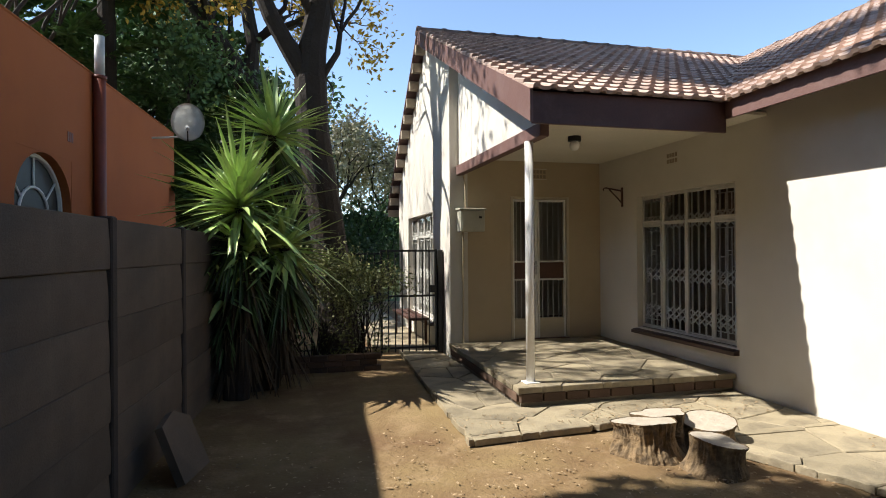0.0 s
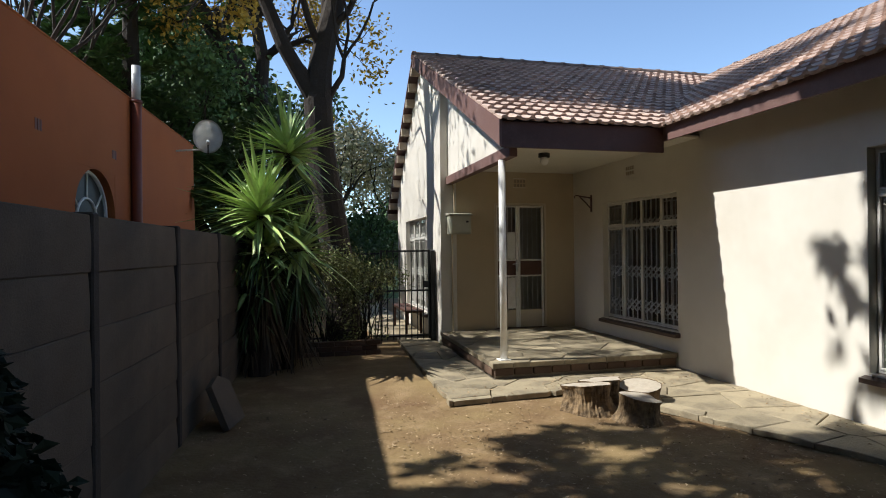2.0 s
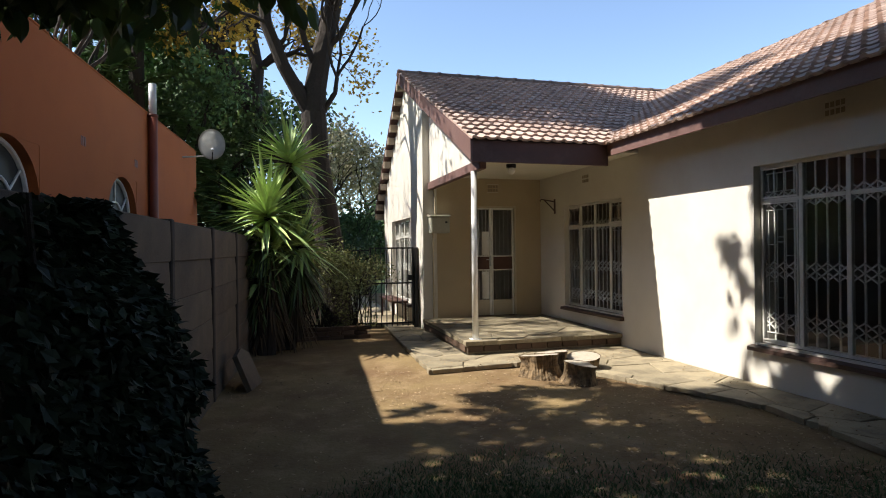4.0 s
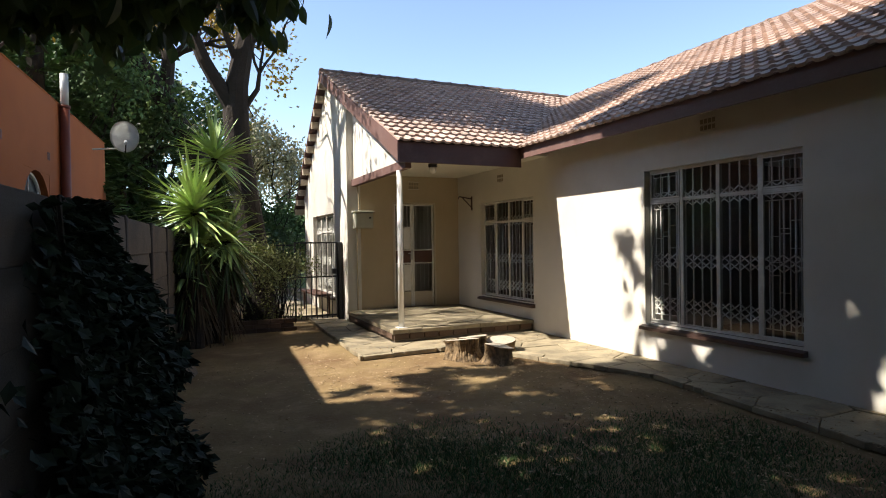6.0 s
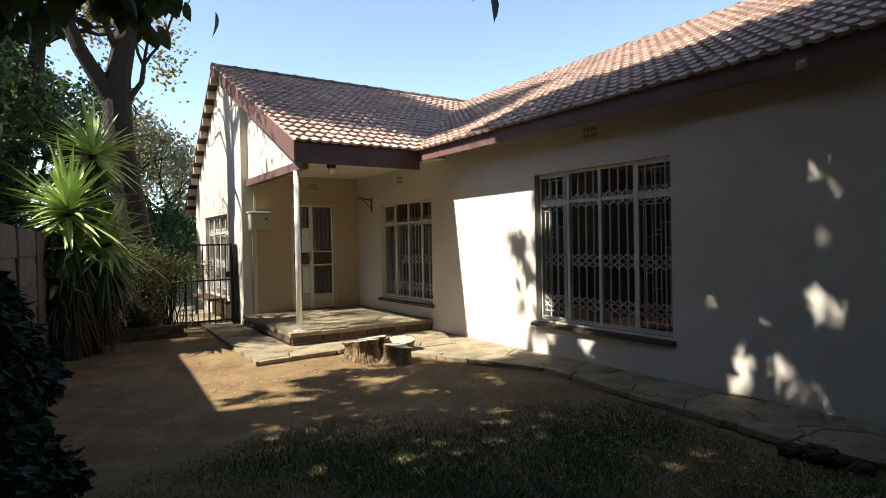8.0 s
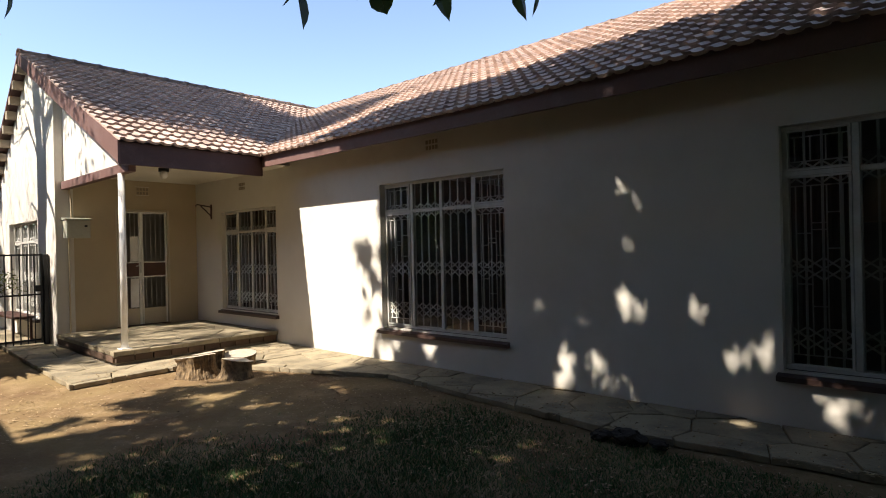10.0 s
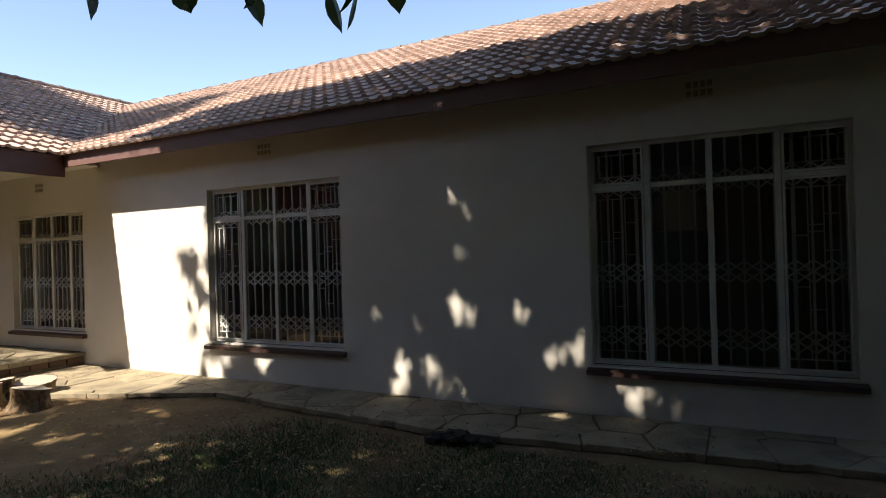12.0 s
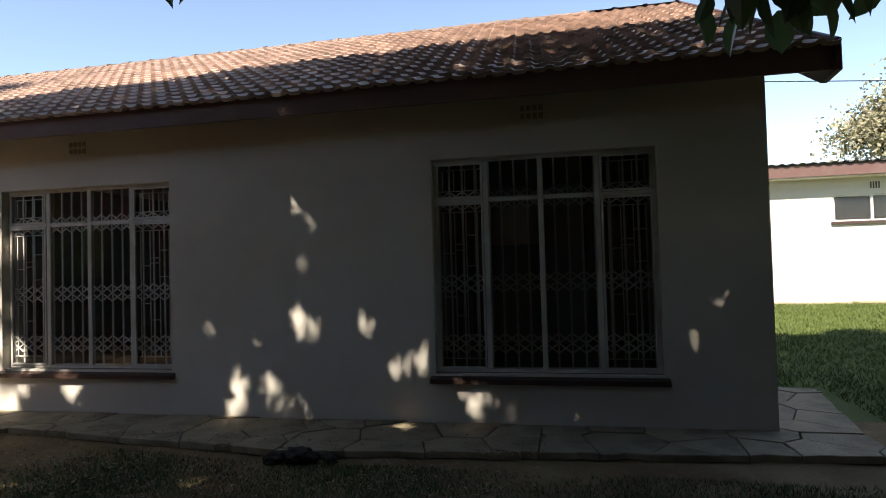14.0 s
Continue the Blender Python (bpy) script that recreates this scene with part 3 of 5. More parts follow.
# ---- windows ----
def window(name, y0, y1, z0, z1, cols=4, lights=0.37, x=WX, into=1, label="", bars=True):
    """A white steel window in a wall that faces -x, with an expanding security trellis behind the glass."""
    w = empty(name, (x, (y0 + y1) / 2, z0))
    structure(w, label or "white steel window with a white security trellis behind the glass", "window")
    yc = (y0 + y1) / 2
    fx = 0.085

    def P(nm, bm, mat, lbl="", parent=w):
        bm.transform(Matrix.Translation((0, -yc, -z0)))
        return part(nm, bm, mat, parent, lbl)
    t = 0.032
    bm = bmesh.new()
    for a, b, c, d in ((y0, y1, z0, z0 + t), (y0, y1, z1 - t, z1), (y0, y0 + t, z0 + t, z1 - t), (y1 - t, y1, z0 + t, z1 - t)):
        box(bm, fx, fx + 0.035, a, b, c, d, 0.004)
    P("frame", bm, FRAMEPAINT)
    ztr = z1 - lights
    ys = [y0 + (y1 - y0) * k / cols for k in range(cols + 1)]
    for k in range(1, cols):
        P("mullion", abox(fx - 0.004, fx + 0.034, ys[k] - 0.024, ys[k] + 0.024, z0 + t, z1 - t, 0.005), FRAMEPAINT)
    for k in range(cols):
        P("transom", abox(fx - 0.002, fx + 0.032, ys[k] + 0.024, ys[k + 1] - 0.024, ztr - 0.02, ztr + 0.02, 0.004), FRAMEPAINT)
        for a, b in ((z0 + t, ztr - 0.02), (ztr + 0.02, z1 - t)):
            pane = P("pane", sheet("x", fx + 0.016, ys[k] + 0.024, ys[k + 1] - 0.024, a, b), GLASS, "clear glass pane")
            pane.visible_shadow = False
            if k in (0, cols - 1):
                bm = bmesh.new()
                for q, r, m_, n_ in ((ys[k] + 0.026, ys[k + 1] - 0.026, a, a + 0.02), (ys[k] + 0.026, ys[k + 1] - 0.026, b - 0.02, b), (ys[k] + 0.026, ys[k] + 0.046, a + 0.02, b - 0.02), (ys[k + 1] - 0.046, ys[k + 1] - 0.026, a + 0.02, b - 0.02)):
                    box(bm, fx - 0.012, fx + 0.012, q, r, m_, n_, 0.003)
                P("sash", bm, FRAMEPAINT)
    # sill of brown tiles
    P("sill", prism(bmesh.new(), [(-0.07, z0 - 0.075), (-0.07, z0 - 0.035), (fx, z0 + 0.004), (fx, z0 - 0.075)], "y", y0 - 0.04, y1 + 0.04), SILL, "dark brown sloping tile sill")
    if not bars:
        return w
    bx = 0.122
    trellis = P("trellis", abox(bx - 0.012, bx + 0.012, y0 + 0.01, y1 - 0.01, z0 + 0.02, z0 + 0.045), WHITE, "white expanding steel security trellis")
    n = max(6, round((y1 - y0) / 0.122))
    step = (y1 - y0 - 0.06) / n
    for k in range(n + 1):
        y = y0 + 0.03 + k * step
        for off in ((-0.011, 0.011) if k % 4 == 0 else (0.0,)):
            P("bar", abox(bx - 0.006, bx + 0.006, y + off - 0.009, y + off + 0.009, z0 + 0.045, z1 - 0.01), WHITE, parent=trellis)
    H = ztr - z0
    for zb, h in ((z0 + 0.11 * H, 0.17), (z0 + 0.46 * H, 0.17), (z0 + 0.945 * H, 0.17)):
        bm = bmesh.new()
        for k in range(n):
            ya, yb = y0 + 0.03 + k * step, y0 + 0.03 + (k + 1) * step
            for za, zc in ((zb, zb + h / 2), (zb + h / 2, zb), (zb + h / 2, zb + h), (zb + h, zb + h / 2)):
                tube(bm, [(bx - 0.009, ya, za), (bx - 0.009, yb, zc)], [0.0095, 0.0095], 4)
        P("lattice", bm, WHITE, parent=trellis)
    # geometric bars fixed to the two opening casements
    gx = 0.108
    for k in (0, cols - 1):
        a, b = ys[k] + 0.06, ys[k + 1] - 0.06
        bm = bmesh.new()
        z0b, z1b = z0 + 0.12, ztr - 0.1
        for zz in (z0b, z1b, ztr + 0.09, z1 - 0.09):
            box(bm, gx - 0.004, gx + 0.004, a - 0.03, b + 0.03, zz - 0.005, zz + 0.005)
        nb = 4
        for j in range(nb):
            y = a + (b - a) * (j + 0.25) / (nb - 0.5)
            box(bm, gx - 0.004, gx + 0.004, y - 0.005, y + 0.005, z0b, z1b)
            box(bm, gx - 0.004, gx + 0.004, y - 0.005, y + 0.005, ztr + 0.09, z1 - 0.09)
            if j < nb - 1:
                y2 = a + (b - a) * (j + 1.25) / (nb - 0.5)
                for q in (0.16 + 0.13 * j, 0.52 + 0.11 * ((j + 1) % 3), 0.84 - 0.06 * j):
                    zz = z0b + (z1b - z0b) * q
                    box(bm, gx - 0.004, gx + 0.004, y, y2, zz - 0.005, zz + 0.005)
        P("burglar_bars", bm, WHITE, "white geometric burglar bars")
    return w


window("window_1", *WINS["A"], label="white steel window with security trellis beside the porch")
window("window_2", *WINS["B"])
window("window_3", *WINS["C"], label="shaded white steel window with trellis and dim room behind")
window("window_4", *GW, x=GX, label="sunlit steel window in the gable wall")


def curtain(y, x0, z0, z1, width, label):
    bm = bmesh.new()
    n = 40
    rows = [[bm.verts.new((x0 + 0.035 * math.sin(i * 1.25) + 0.012 * math.sin(i * 0.37), y + width * i / n, z)) for i in range(n + 1)] for z in (z0, z1)]
    for i in range(n):
        bm.faces.new((rows[0][i], rows[0][i + 1], rows[1][i + 1], rows[1][i]))
    bmesh.ops.solidify(bm, geom=bm.faces[:], thickness=0.004)
    tagged(put("curtain", bm, CURTAIN, smooth=True), label, "curtain")


curtain(-3.40, WX + 0.42, 0.13, 2.55, 0.55, "brown cloth curtain drawn aside behind the window")
curtain(-1.95, WX + 0.42, 0.13, 2.55, 0.35, "brown cloth curtain drawn aside behind the window")
curtain(5.60, WX + 0.42, 0.13, 2.5, 0.75, "closed brown cloth curtain behind the porch window")
curtain(6.42, WX + 0.42, 0.13, 2.5, 0.8, "closed brown cloth curtain behind the porch window")


def pendant():
    p = empty("pendant_lamp", (5.25, -2.2, 1.62))
    tagged(p, "pale cloth drum lamp hanging in the dim room", "lamp")
    bm = bmesh.new()
    tube(bm, [(0, 0, 0), (0, 0, 0.36)], [0.25, 0.21], 24, cap=False)
    part("shade", bm, SHADE, p, "pale cloth drum shade", True)
    part("cord", rod((0, 0, 0.2), (0, 0, 1.08), 0.006, 6), BLACK, p)


pendant()


# ---- door ----
def door():
    d = empty("door_1", ((DOOR[0] + DOOR[1]) / 2, DW, DOOR[2]))
    structure(d, "white steel glazed double door with burglar bars", "door")
    cx = (DOOR[0] + DOOR[1]) / 2

    def P(nm, bm, mat, lbl="", parent=d):
        bm.transform(Matrix.Translation((-cx, -DW, -DOOR[2])))
        return part(nm, bm, mat, parent, lbl)
    x0, x1, z0, z1 = DOOR
    bm = bmesh.new()
    for a, b, c, e in ((x0, x0 + 0.035, z0, z1), (x1 - 0.035, x1, z0, z1), (x0 + 0.035, x1 - 0.035, z1 - 0.035, z1)):
        box(bm, a, b, DW - 0.012, DW + 0.09, c, e, 0.005)
    P("door_frame", bm, DOORPAINT)
    xm = x0 + 0.43
    for i, (a, b) in enumerate(((x0 + 0.038, xm - 0.002), (xm + 0.002, x1 - 0.038))):
        dy = DW + 0.03
        st = 0.045 if i == 0 else 0.03
        bm = bmesh.new()
        zk, zm0, zm1 = z0 + 0.30, z0 + 0.86, z0 + 1.12
        for q, r, c, e in ((a, a + 0.03, z0 + 0.01, z1 - 0.037), (b - st, b, z0 + 0.01, z1 - 0.037), (a + 0.03, b - st, z1 - 0.067, z1 - 0.037), (a + 0.03, b - st, zm0 - 0.012, zm0 + 0.012), (a + 0.03, b - st, zm1 - 0.012, zm1 + 0.012)):
            box(bm, q, r, dy, dy + 0.035, c, e, 0.004)
        leaf = P("leaf", bm, WHITE, "white steel door leaf")
        P("kick_panel", abox(a + 0.03, b - st, dy + 0.006, dy + 0.03, z0 + 0.01, zk, 0.004), DOORPAINT, "cream kick panel", leaf)
        P("lock_panel", abox(a + 0.03, b - st, dy + 0.008, dy + 0.028, zm0 + 0.012, zm1 - 0.012), DOORWOOD, "dark brown lock panel", leaf)
        for c, e in ((zk, zm0 - 0.012), (zm1 + 0.012, z1 - 0.067)):
            pane = P("pane", sheet("y", dy + 0.02, a + 0.03, b - st, c, e), GLASS, "", leaf)
            pane.visible_shadow = False
            for j in range(4):
                xx = a + 0.03 + (b - st - a - 0.03) * (j + 0.7) / 4.4
                P("bar", abox(xx - 0.006, xx + 0.006, dy + 0.045, dy + 0.056, c, e), WHITE, "", leaf)
        if i == 0:
            P("lock_plate", abox(b - 0.042, b - 0.008, dy - 0.008, dy, z0 + 0.93, z0 + 1.13, 0.004), GREYPIPE, "grey metal lock plate", leaf)
            bm = tube(bmesh.new(), [(b - 0.024, dy - 0.004, z0 + 1.06), (b - 0.024, dy - 0.05, z0 + 1.06), (b - 0.12, dy - 0.052, z0 + 1.055)], [0.009, 0.009, 0.008], 8)
            P("door_handle", bm, GREYPIPE, "metal lever handle", leaf)
            P("cloth_strip", abox(a + 0.20, b - 0.05, dy + 0.010, dy + 0.013, zm1 + 0.02, zm1 + 0.46), WHITE, "plain white strip at the door pane", leaf)
            P("cloth_strip", abox(a + 0.20, b - 0.05, dy + 0.010, dy + 0.013, zk + 0.02, zm0 - 0.03), WHITE, "plain white strip at the door pane", leaf)
    P("threshold", abox(x0, x1, DW - 0.02, DW + 0.2, z0 - 0.03, z0 + 0.008), DOORWOOD)
    structure(put("wall_hall", abox(2.5, 4.3, 10.6, 10.7, 0.1, 2.8), DARKROOM), "plain wall of the entrance hall", "wall")
    structure(put("floor_hall", abox(2.4, 4.6, DW + 0.24, 10.6, 0.1, 0.2), DOORWOOD), "dark floor of the entrance hall", "floor")
    structure(put("ceiling_hall", abox(2.4, 4.6, DW + 0.24, 10.7, 2.84, 2.88), CEIL), "ceiling of the entrance hall", "ceiling")


door()


# ---- fittings on the walls ----
def airbrick(x, y, z, facing):
    v = empty("air_brick", (x, y, z))
    tagged(v, "terracotta air brick set in the wall", "vent", group="air bricks")
    long_, hgt = 0.21, 0.14
    for r in range(2):
        for k in range(4):
            o = -long_ / 2 + (k + 0.15) * long_ / 4
            a, b, c, d = o, o + long_ / 4 * 0.7, -hgt / 2 + r * hgt / 2 + 0.01, -hgt / 2 + (r + 1) * hgt / 2 - 0.012
            bm = abox(-0.004, 0.002, a, b, c, d) if facing == "x" else abox(a, b, -0.004, 0.002, c, d)
            part("slot", bm, SLOT, v)
    for c, d in ((-hgt / 2 - 0.008, -hgt / 2), (hgt / 2, hgt / 2 + 0.008)):
        part("rim", abox(*((-0.006, 0.001, -long_ / 2 - 0.008, long_ / 2 + 0.008) if facing == "x" else (-long_ / 2 - 0.008, long_ / 2 + 0.008, -0.006, 0.001)), c, d), PLASTER, v)


airbrick(3.43, DW, 2.62, "y")
airbrick(WX, 6.62, 2.62, "x")
airbrick(WX, 2.15, 2.73, "x")
airbrick(WX, -2.45, 2.73, "x")


def meter_box():
    m = empty("meter_box", (2.36, DW, 1.93))
    tagged(m, "pale green-grey metal electricity meter box on the wall corner", "meter box")
    part("body", abox(-0.18, 0.17, -0.20, -0.001, -0.15, 0.15, 0.008), METER, m)
    part("hood", prism(bmesh.new(), [(-0.23, 0.151), (0.0, 0.151), (0.0, 0.19), (-0.23, 0.165)], "x", -0.2, 0.19), METER, m)
    part("door", abox(-0.16, 0.15, -0.208, -0.2005, -0.13, 0.13, 0.003), METER, m)
    part("latch", abox(0.08, 0.12, -0.216, -0.2085, 0.03, 0.06), BLACK, m)
    c = tube(bmesh.new(), [(-0.06, -0.03, 0.18), (-0.065, -0.03, 0.50), (-0.11, -0.03, 0.85), (-0.12, -0.03, 1.6)], [0.014] * 4, 8)
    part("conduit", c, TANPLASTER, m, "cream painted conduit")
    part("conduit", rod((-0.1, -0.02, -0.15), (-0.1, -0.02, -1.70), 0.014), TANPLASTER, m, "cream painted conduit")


meter_box()


def porch_lamp():
    p = empty("porch_lamp", (3.05, 6.5, 2.80))
    tagged(p, "small porch ceiling lamp with dark base and glass globe", "lamp")
    part("base", rod((0, 0, -0.001), (0, 0, -0.055), 0.075, 16), BLACK, p)
    bm = bmesh.new()
    bmesh.ops.create_uvsphere(bm, u_segments=16, v_segments=10, radius=0.058, matrix=Matrix.Translation((0, 0, -0.10)) @ Matrix.Diagonal((1, 1, 1.1, 1)))
    part("globe", bm, WHITE, p, "white glass globe, unlit", True)


porch_lamp()


def bracket():
    b = empty("wall_bracket", (WX, 7.72, 2.25))
    tagged(b, "brown wrought-iron hanging basket bracket on the wall", "bracket")
    part("plate", abox(-0.02, -0.001, -0.02, 0.02, -0.14, 0.13, 0.004), BROWN, b)
    part("arm", tube(bmesh.new(), [(-0.01, 0, 0.08), (-0.27, 0, 0.12), (-0.30, 0, 0.10), (-0.29, 0, 0.075)], [0.012, 0.01, 0.009, 0.008], 6), BROWN, b)
    part("brace", tube(bmesh.new(), [(-0.01, 0, -0.09), (-0.10, 0, 0.0), (-0.21, 0, 0.10)], [0.01] * 3, 6), BROWN, b)


bracket()


def porch_post():
    p = empty("porch_post", (2.19, 5.77, 0.23))
    tagged(p, "white painted round steel porch post", "post")
    part("shaft", rod((0, 0, 0.0), (0, 0, 2.345), 0.042, 20), WHITE, p, "", True)
    part("base_plate", abox(-0.07, 0.07, -0.07, 0.07, -0.003, 0.012, 0.003), WHITE, p)


porch_post()


# ---- gate ----
def gate():
    g = empty("metal_gate", (1.17, 8.75, 0.07))
    tagged(g, "black painted steel bar gate, closed", "gate")
    w, h = 0.80, 1.45
    for z in (0.06, 0.80, h):
        part("rail", abox(0, w, -0.014, 0.014, z - 0.014, z + 0.014), BLACK, g)
    for k in range(9):
        r = 0.016 if k in (0, 8) else 0.008
        part("bar", abox(k * w / 8 - r, k * w / 8 + r, -r, r, 0.0, h + 0.02), BLACK, g)
    part("lock_box", abox(w - 0.09, w - 0.012, -0.02, 0.02, 0.85, 0.95), BLACK, g)
    tagged(put("gate_post", abox(1.985, 2.065, 8.70, 8.78, 0.0, 1.53, 0.008), BLACK), "thick black steel gate post beside the wall", "post")
    f = empty("metal_fence", (-1.0, 8.95, 0))
    tagged(f, "black steel bar fence behind the shrubs", "fence")
    for z in (0.12, 0.85, 1.48):
        part("rail", abox(0, 2.22, -0.012, 0.012, z - 0.012, z + 0.012), BLACK, f)
    for k in range(23):
        part("bar", abox(k * 0.1 - 0.007, k * 0.1 + 0.007, -0.007, 0.007, -0.02, 1.5), BLACK, f)


gate()


def bench():
    b = empty("bench", (1.86, 10.2, 0.0))
    tagged(b, "dark wooden plank bench against the gable wall", "bench")
    for k in range(3):
        part("plank", abox(-0.16 + k * 0.11, -0.16 + k * 0.11 + 0.095, -0.8, 0.8, 0.43, 0.47, 0.006), DOORWOOD, b)
    for y in (-0.65, 0.6):
        for x in (-0.13, 0.13):
            part("leg", abox(x - 0.018, x + 0.018, y - 0.018, y + 0.018, 0.0, 0.429), DOORWOOD, b)


bench()


# ---- dish ----
def dish():
    d = empty("satellite_dish", (-1.82, 11.5, 3.80))
    tagged(d, "pale grey satellite dish on a wall arm", "satellite dish")
    d.rotation_euler = (radians(8), 0, radians(8))
    bm = bmesh.new()
    rings = []
    for i in range(7):
        r = 0.29 * i / 6
        rings.append([bm.verts.new((r * math.cos(t) * 0.94, 0.10 * (r / 0.29) ** 2 * -1.0, r * math.sin(t) * 1.12)) for t in [2 * math.pi * k / 28 for k in range(28)]] if i else [bm.verts.new((0, 0, 0))])
    for k in range(28):
        bm.faces.new((rings[0][0], rings[1][k], rings[1][(k + 1) % 28]))
        for i in range(1, 6):
            bm.faces.new((rings[i][k], rings[i + 1][k], rings[i + 1][(k + 1) % 28], rings[i][(k + 1) % 28]))
    bmesh.ops.solidify(bm, geom=bm.faces[:], thickness=0.006)
    part("reflector", bm, DISH, d, "grey pressed-metal reflector", True)
    part("feed_arm", tube(bmesh.new(), [(0, 0.0, -0.30), (0, -0.25, -0.33), (0, -0.42, -0.14)], [0.012] * 3, 6), BLACK, d)
    part("receiver", rod((0, -0.44, -0.14), (0, -0.36, -0.10), 0.03, 10), DISH, d)
    part("wall_arm", tube(bmesh.new(), [(0, 0.02, 0), (0, 0.12, -0.05), (-0.1, 0.14, -0.25), (-0.58, 0.1, -0.30)], [0.018] * 4, 8), DISH, d)


dish()


# ---- tree stumps ----
def stump(x, y, r, h, seed, lean=0.1, rot=0.0):
    rnd = random.Random(seed)
    s = empty("tree_stump", (x, y, 0.0))
    tagged(s, "sawn tree stump with rough bark and a weathered pale top", "tree stump", group="stumps by the porch step")
    n = 80
    lobes = [(rnd.randint(2, 5), rnd.uniform(0.02, 0.07), rnd.uniform(0, 6)) for _ in range(3)]

    def radius(t, z):
        f = 1 + sum(a * math.sin(k * t + o) for k, a, o in lobes)
        ridge = 0.035 * abs(math.sin(19 * t + 2.3 * noise.noise((math.cos(t), math.sin(t), z * 2 + seed)))) + 0.10 * noise.noise((6 * math.cos(t), 6 * math.sin(t), z * 14 + seed)) * (1 - 0.6 * max(0.0, z) / h)
        flare = 0.16 * max(0, 1 - z / 0.22) ** 2
        return r * (f + ridge + flare - 0.12 * math.sin(math.pi * min(1.0, max(0.0, z / h))) )
    bm = bmesh.new()
    levels = [-0.03 + (h + 0.03) * i / 12 for i in range(13)]
    rings = []
    for z in levels:
        rings.append([bm.verts.new((radius(t, z) * math.cos(t) + lean * z, radius(t, z) * math.sin(t), z + (0.03 * r / 0.2 * math.sin(t + seed) if z > h * 0.9 else 0))) for t in [2 * math.pi * k / n for k in range(n)]])
    for a, b in zip(rings, rings[1:]):
        for k in range(n):
            bm.faces.new((a[k], a[(k + 1) % n], b[(k + 1) % n], b[k]))
    top = [v.co.copy() for v in rings[-1]]
    part("bark", bm, STUMPBARK, s, "rough grey-brown bark")
    bm = bmesh.new()
    c = sum(top, Vector()) / n
    prev = [bm.verts.new(c + (p - c) * 0.97 + Vector((0, 0, -0.004))) for p in top]
    for q in (0.75, 0.5, 0.25):
        cur = [bm.verts.new(c + (p - c) * q + Vector((0, 0, 0.006 * noise.noise((p.x * 9, p.y * 9, q * 7))))) for p in top]
        for k in range(n):
            bm.faces.new((prev[k], prev[(k + 1) % n], cur[(k + 1) % n], cur[k]))
        prev = cur
    bm.faces.new(prev)
    part("cut_face", bm, CUTWOOD, s, "weathered pale sawn face")


stump(2.52, 4.32, 0.215, 0.245, 3, -0.12)
stump(2.74, 4.52, 0.19, 0.235, 9, 0.05)
stump(2.77, 3.92, 0.175, 0.20, 5, 0.16)
stump(3.05, 4.36, 0.195, 0.19, 7, 0.15)


# ---- yuccas ----
def blade(bm, p, d, L, W, bend, rnd):
    """A long stiff tapering leaf, folded along its middle, bending down by bend."""
    p, d = Vector(p), Vector(d).normalized()
    side = d.cross(Vector((0, 0, 1)))
    side = side.normalized() if side.length > 0.05 else Vector((1, 0, 0))
    prev = None
    for i in range(5):
        f = i / 4
        w = W * (0.55 + 1.6 * f * (1 - f) + 0.0) * (1 - f ** 3)
        c = p + d * L * f + Vector((0, 0, -bend * L * f * f))
        up = side.cross(d).normalized()
        row = [bm.verts.new(c - side * w + up * w * 0.35), bm.verts.new(c), bm.verts.new(c + side * w + up * w * 0.35)]
        if prev:
            for k in (0, 1):
                bm.faces.new((prev[k], prev[k + 1], row[k + 1], row[k]))
        prev = row


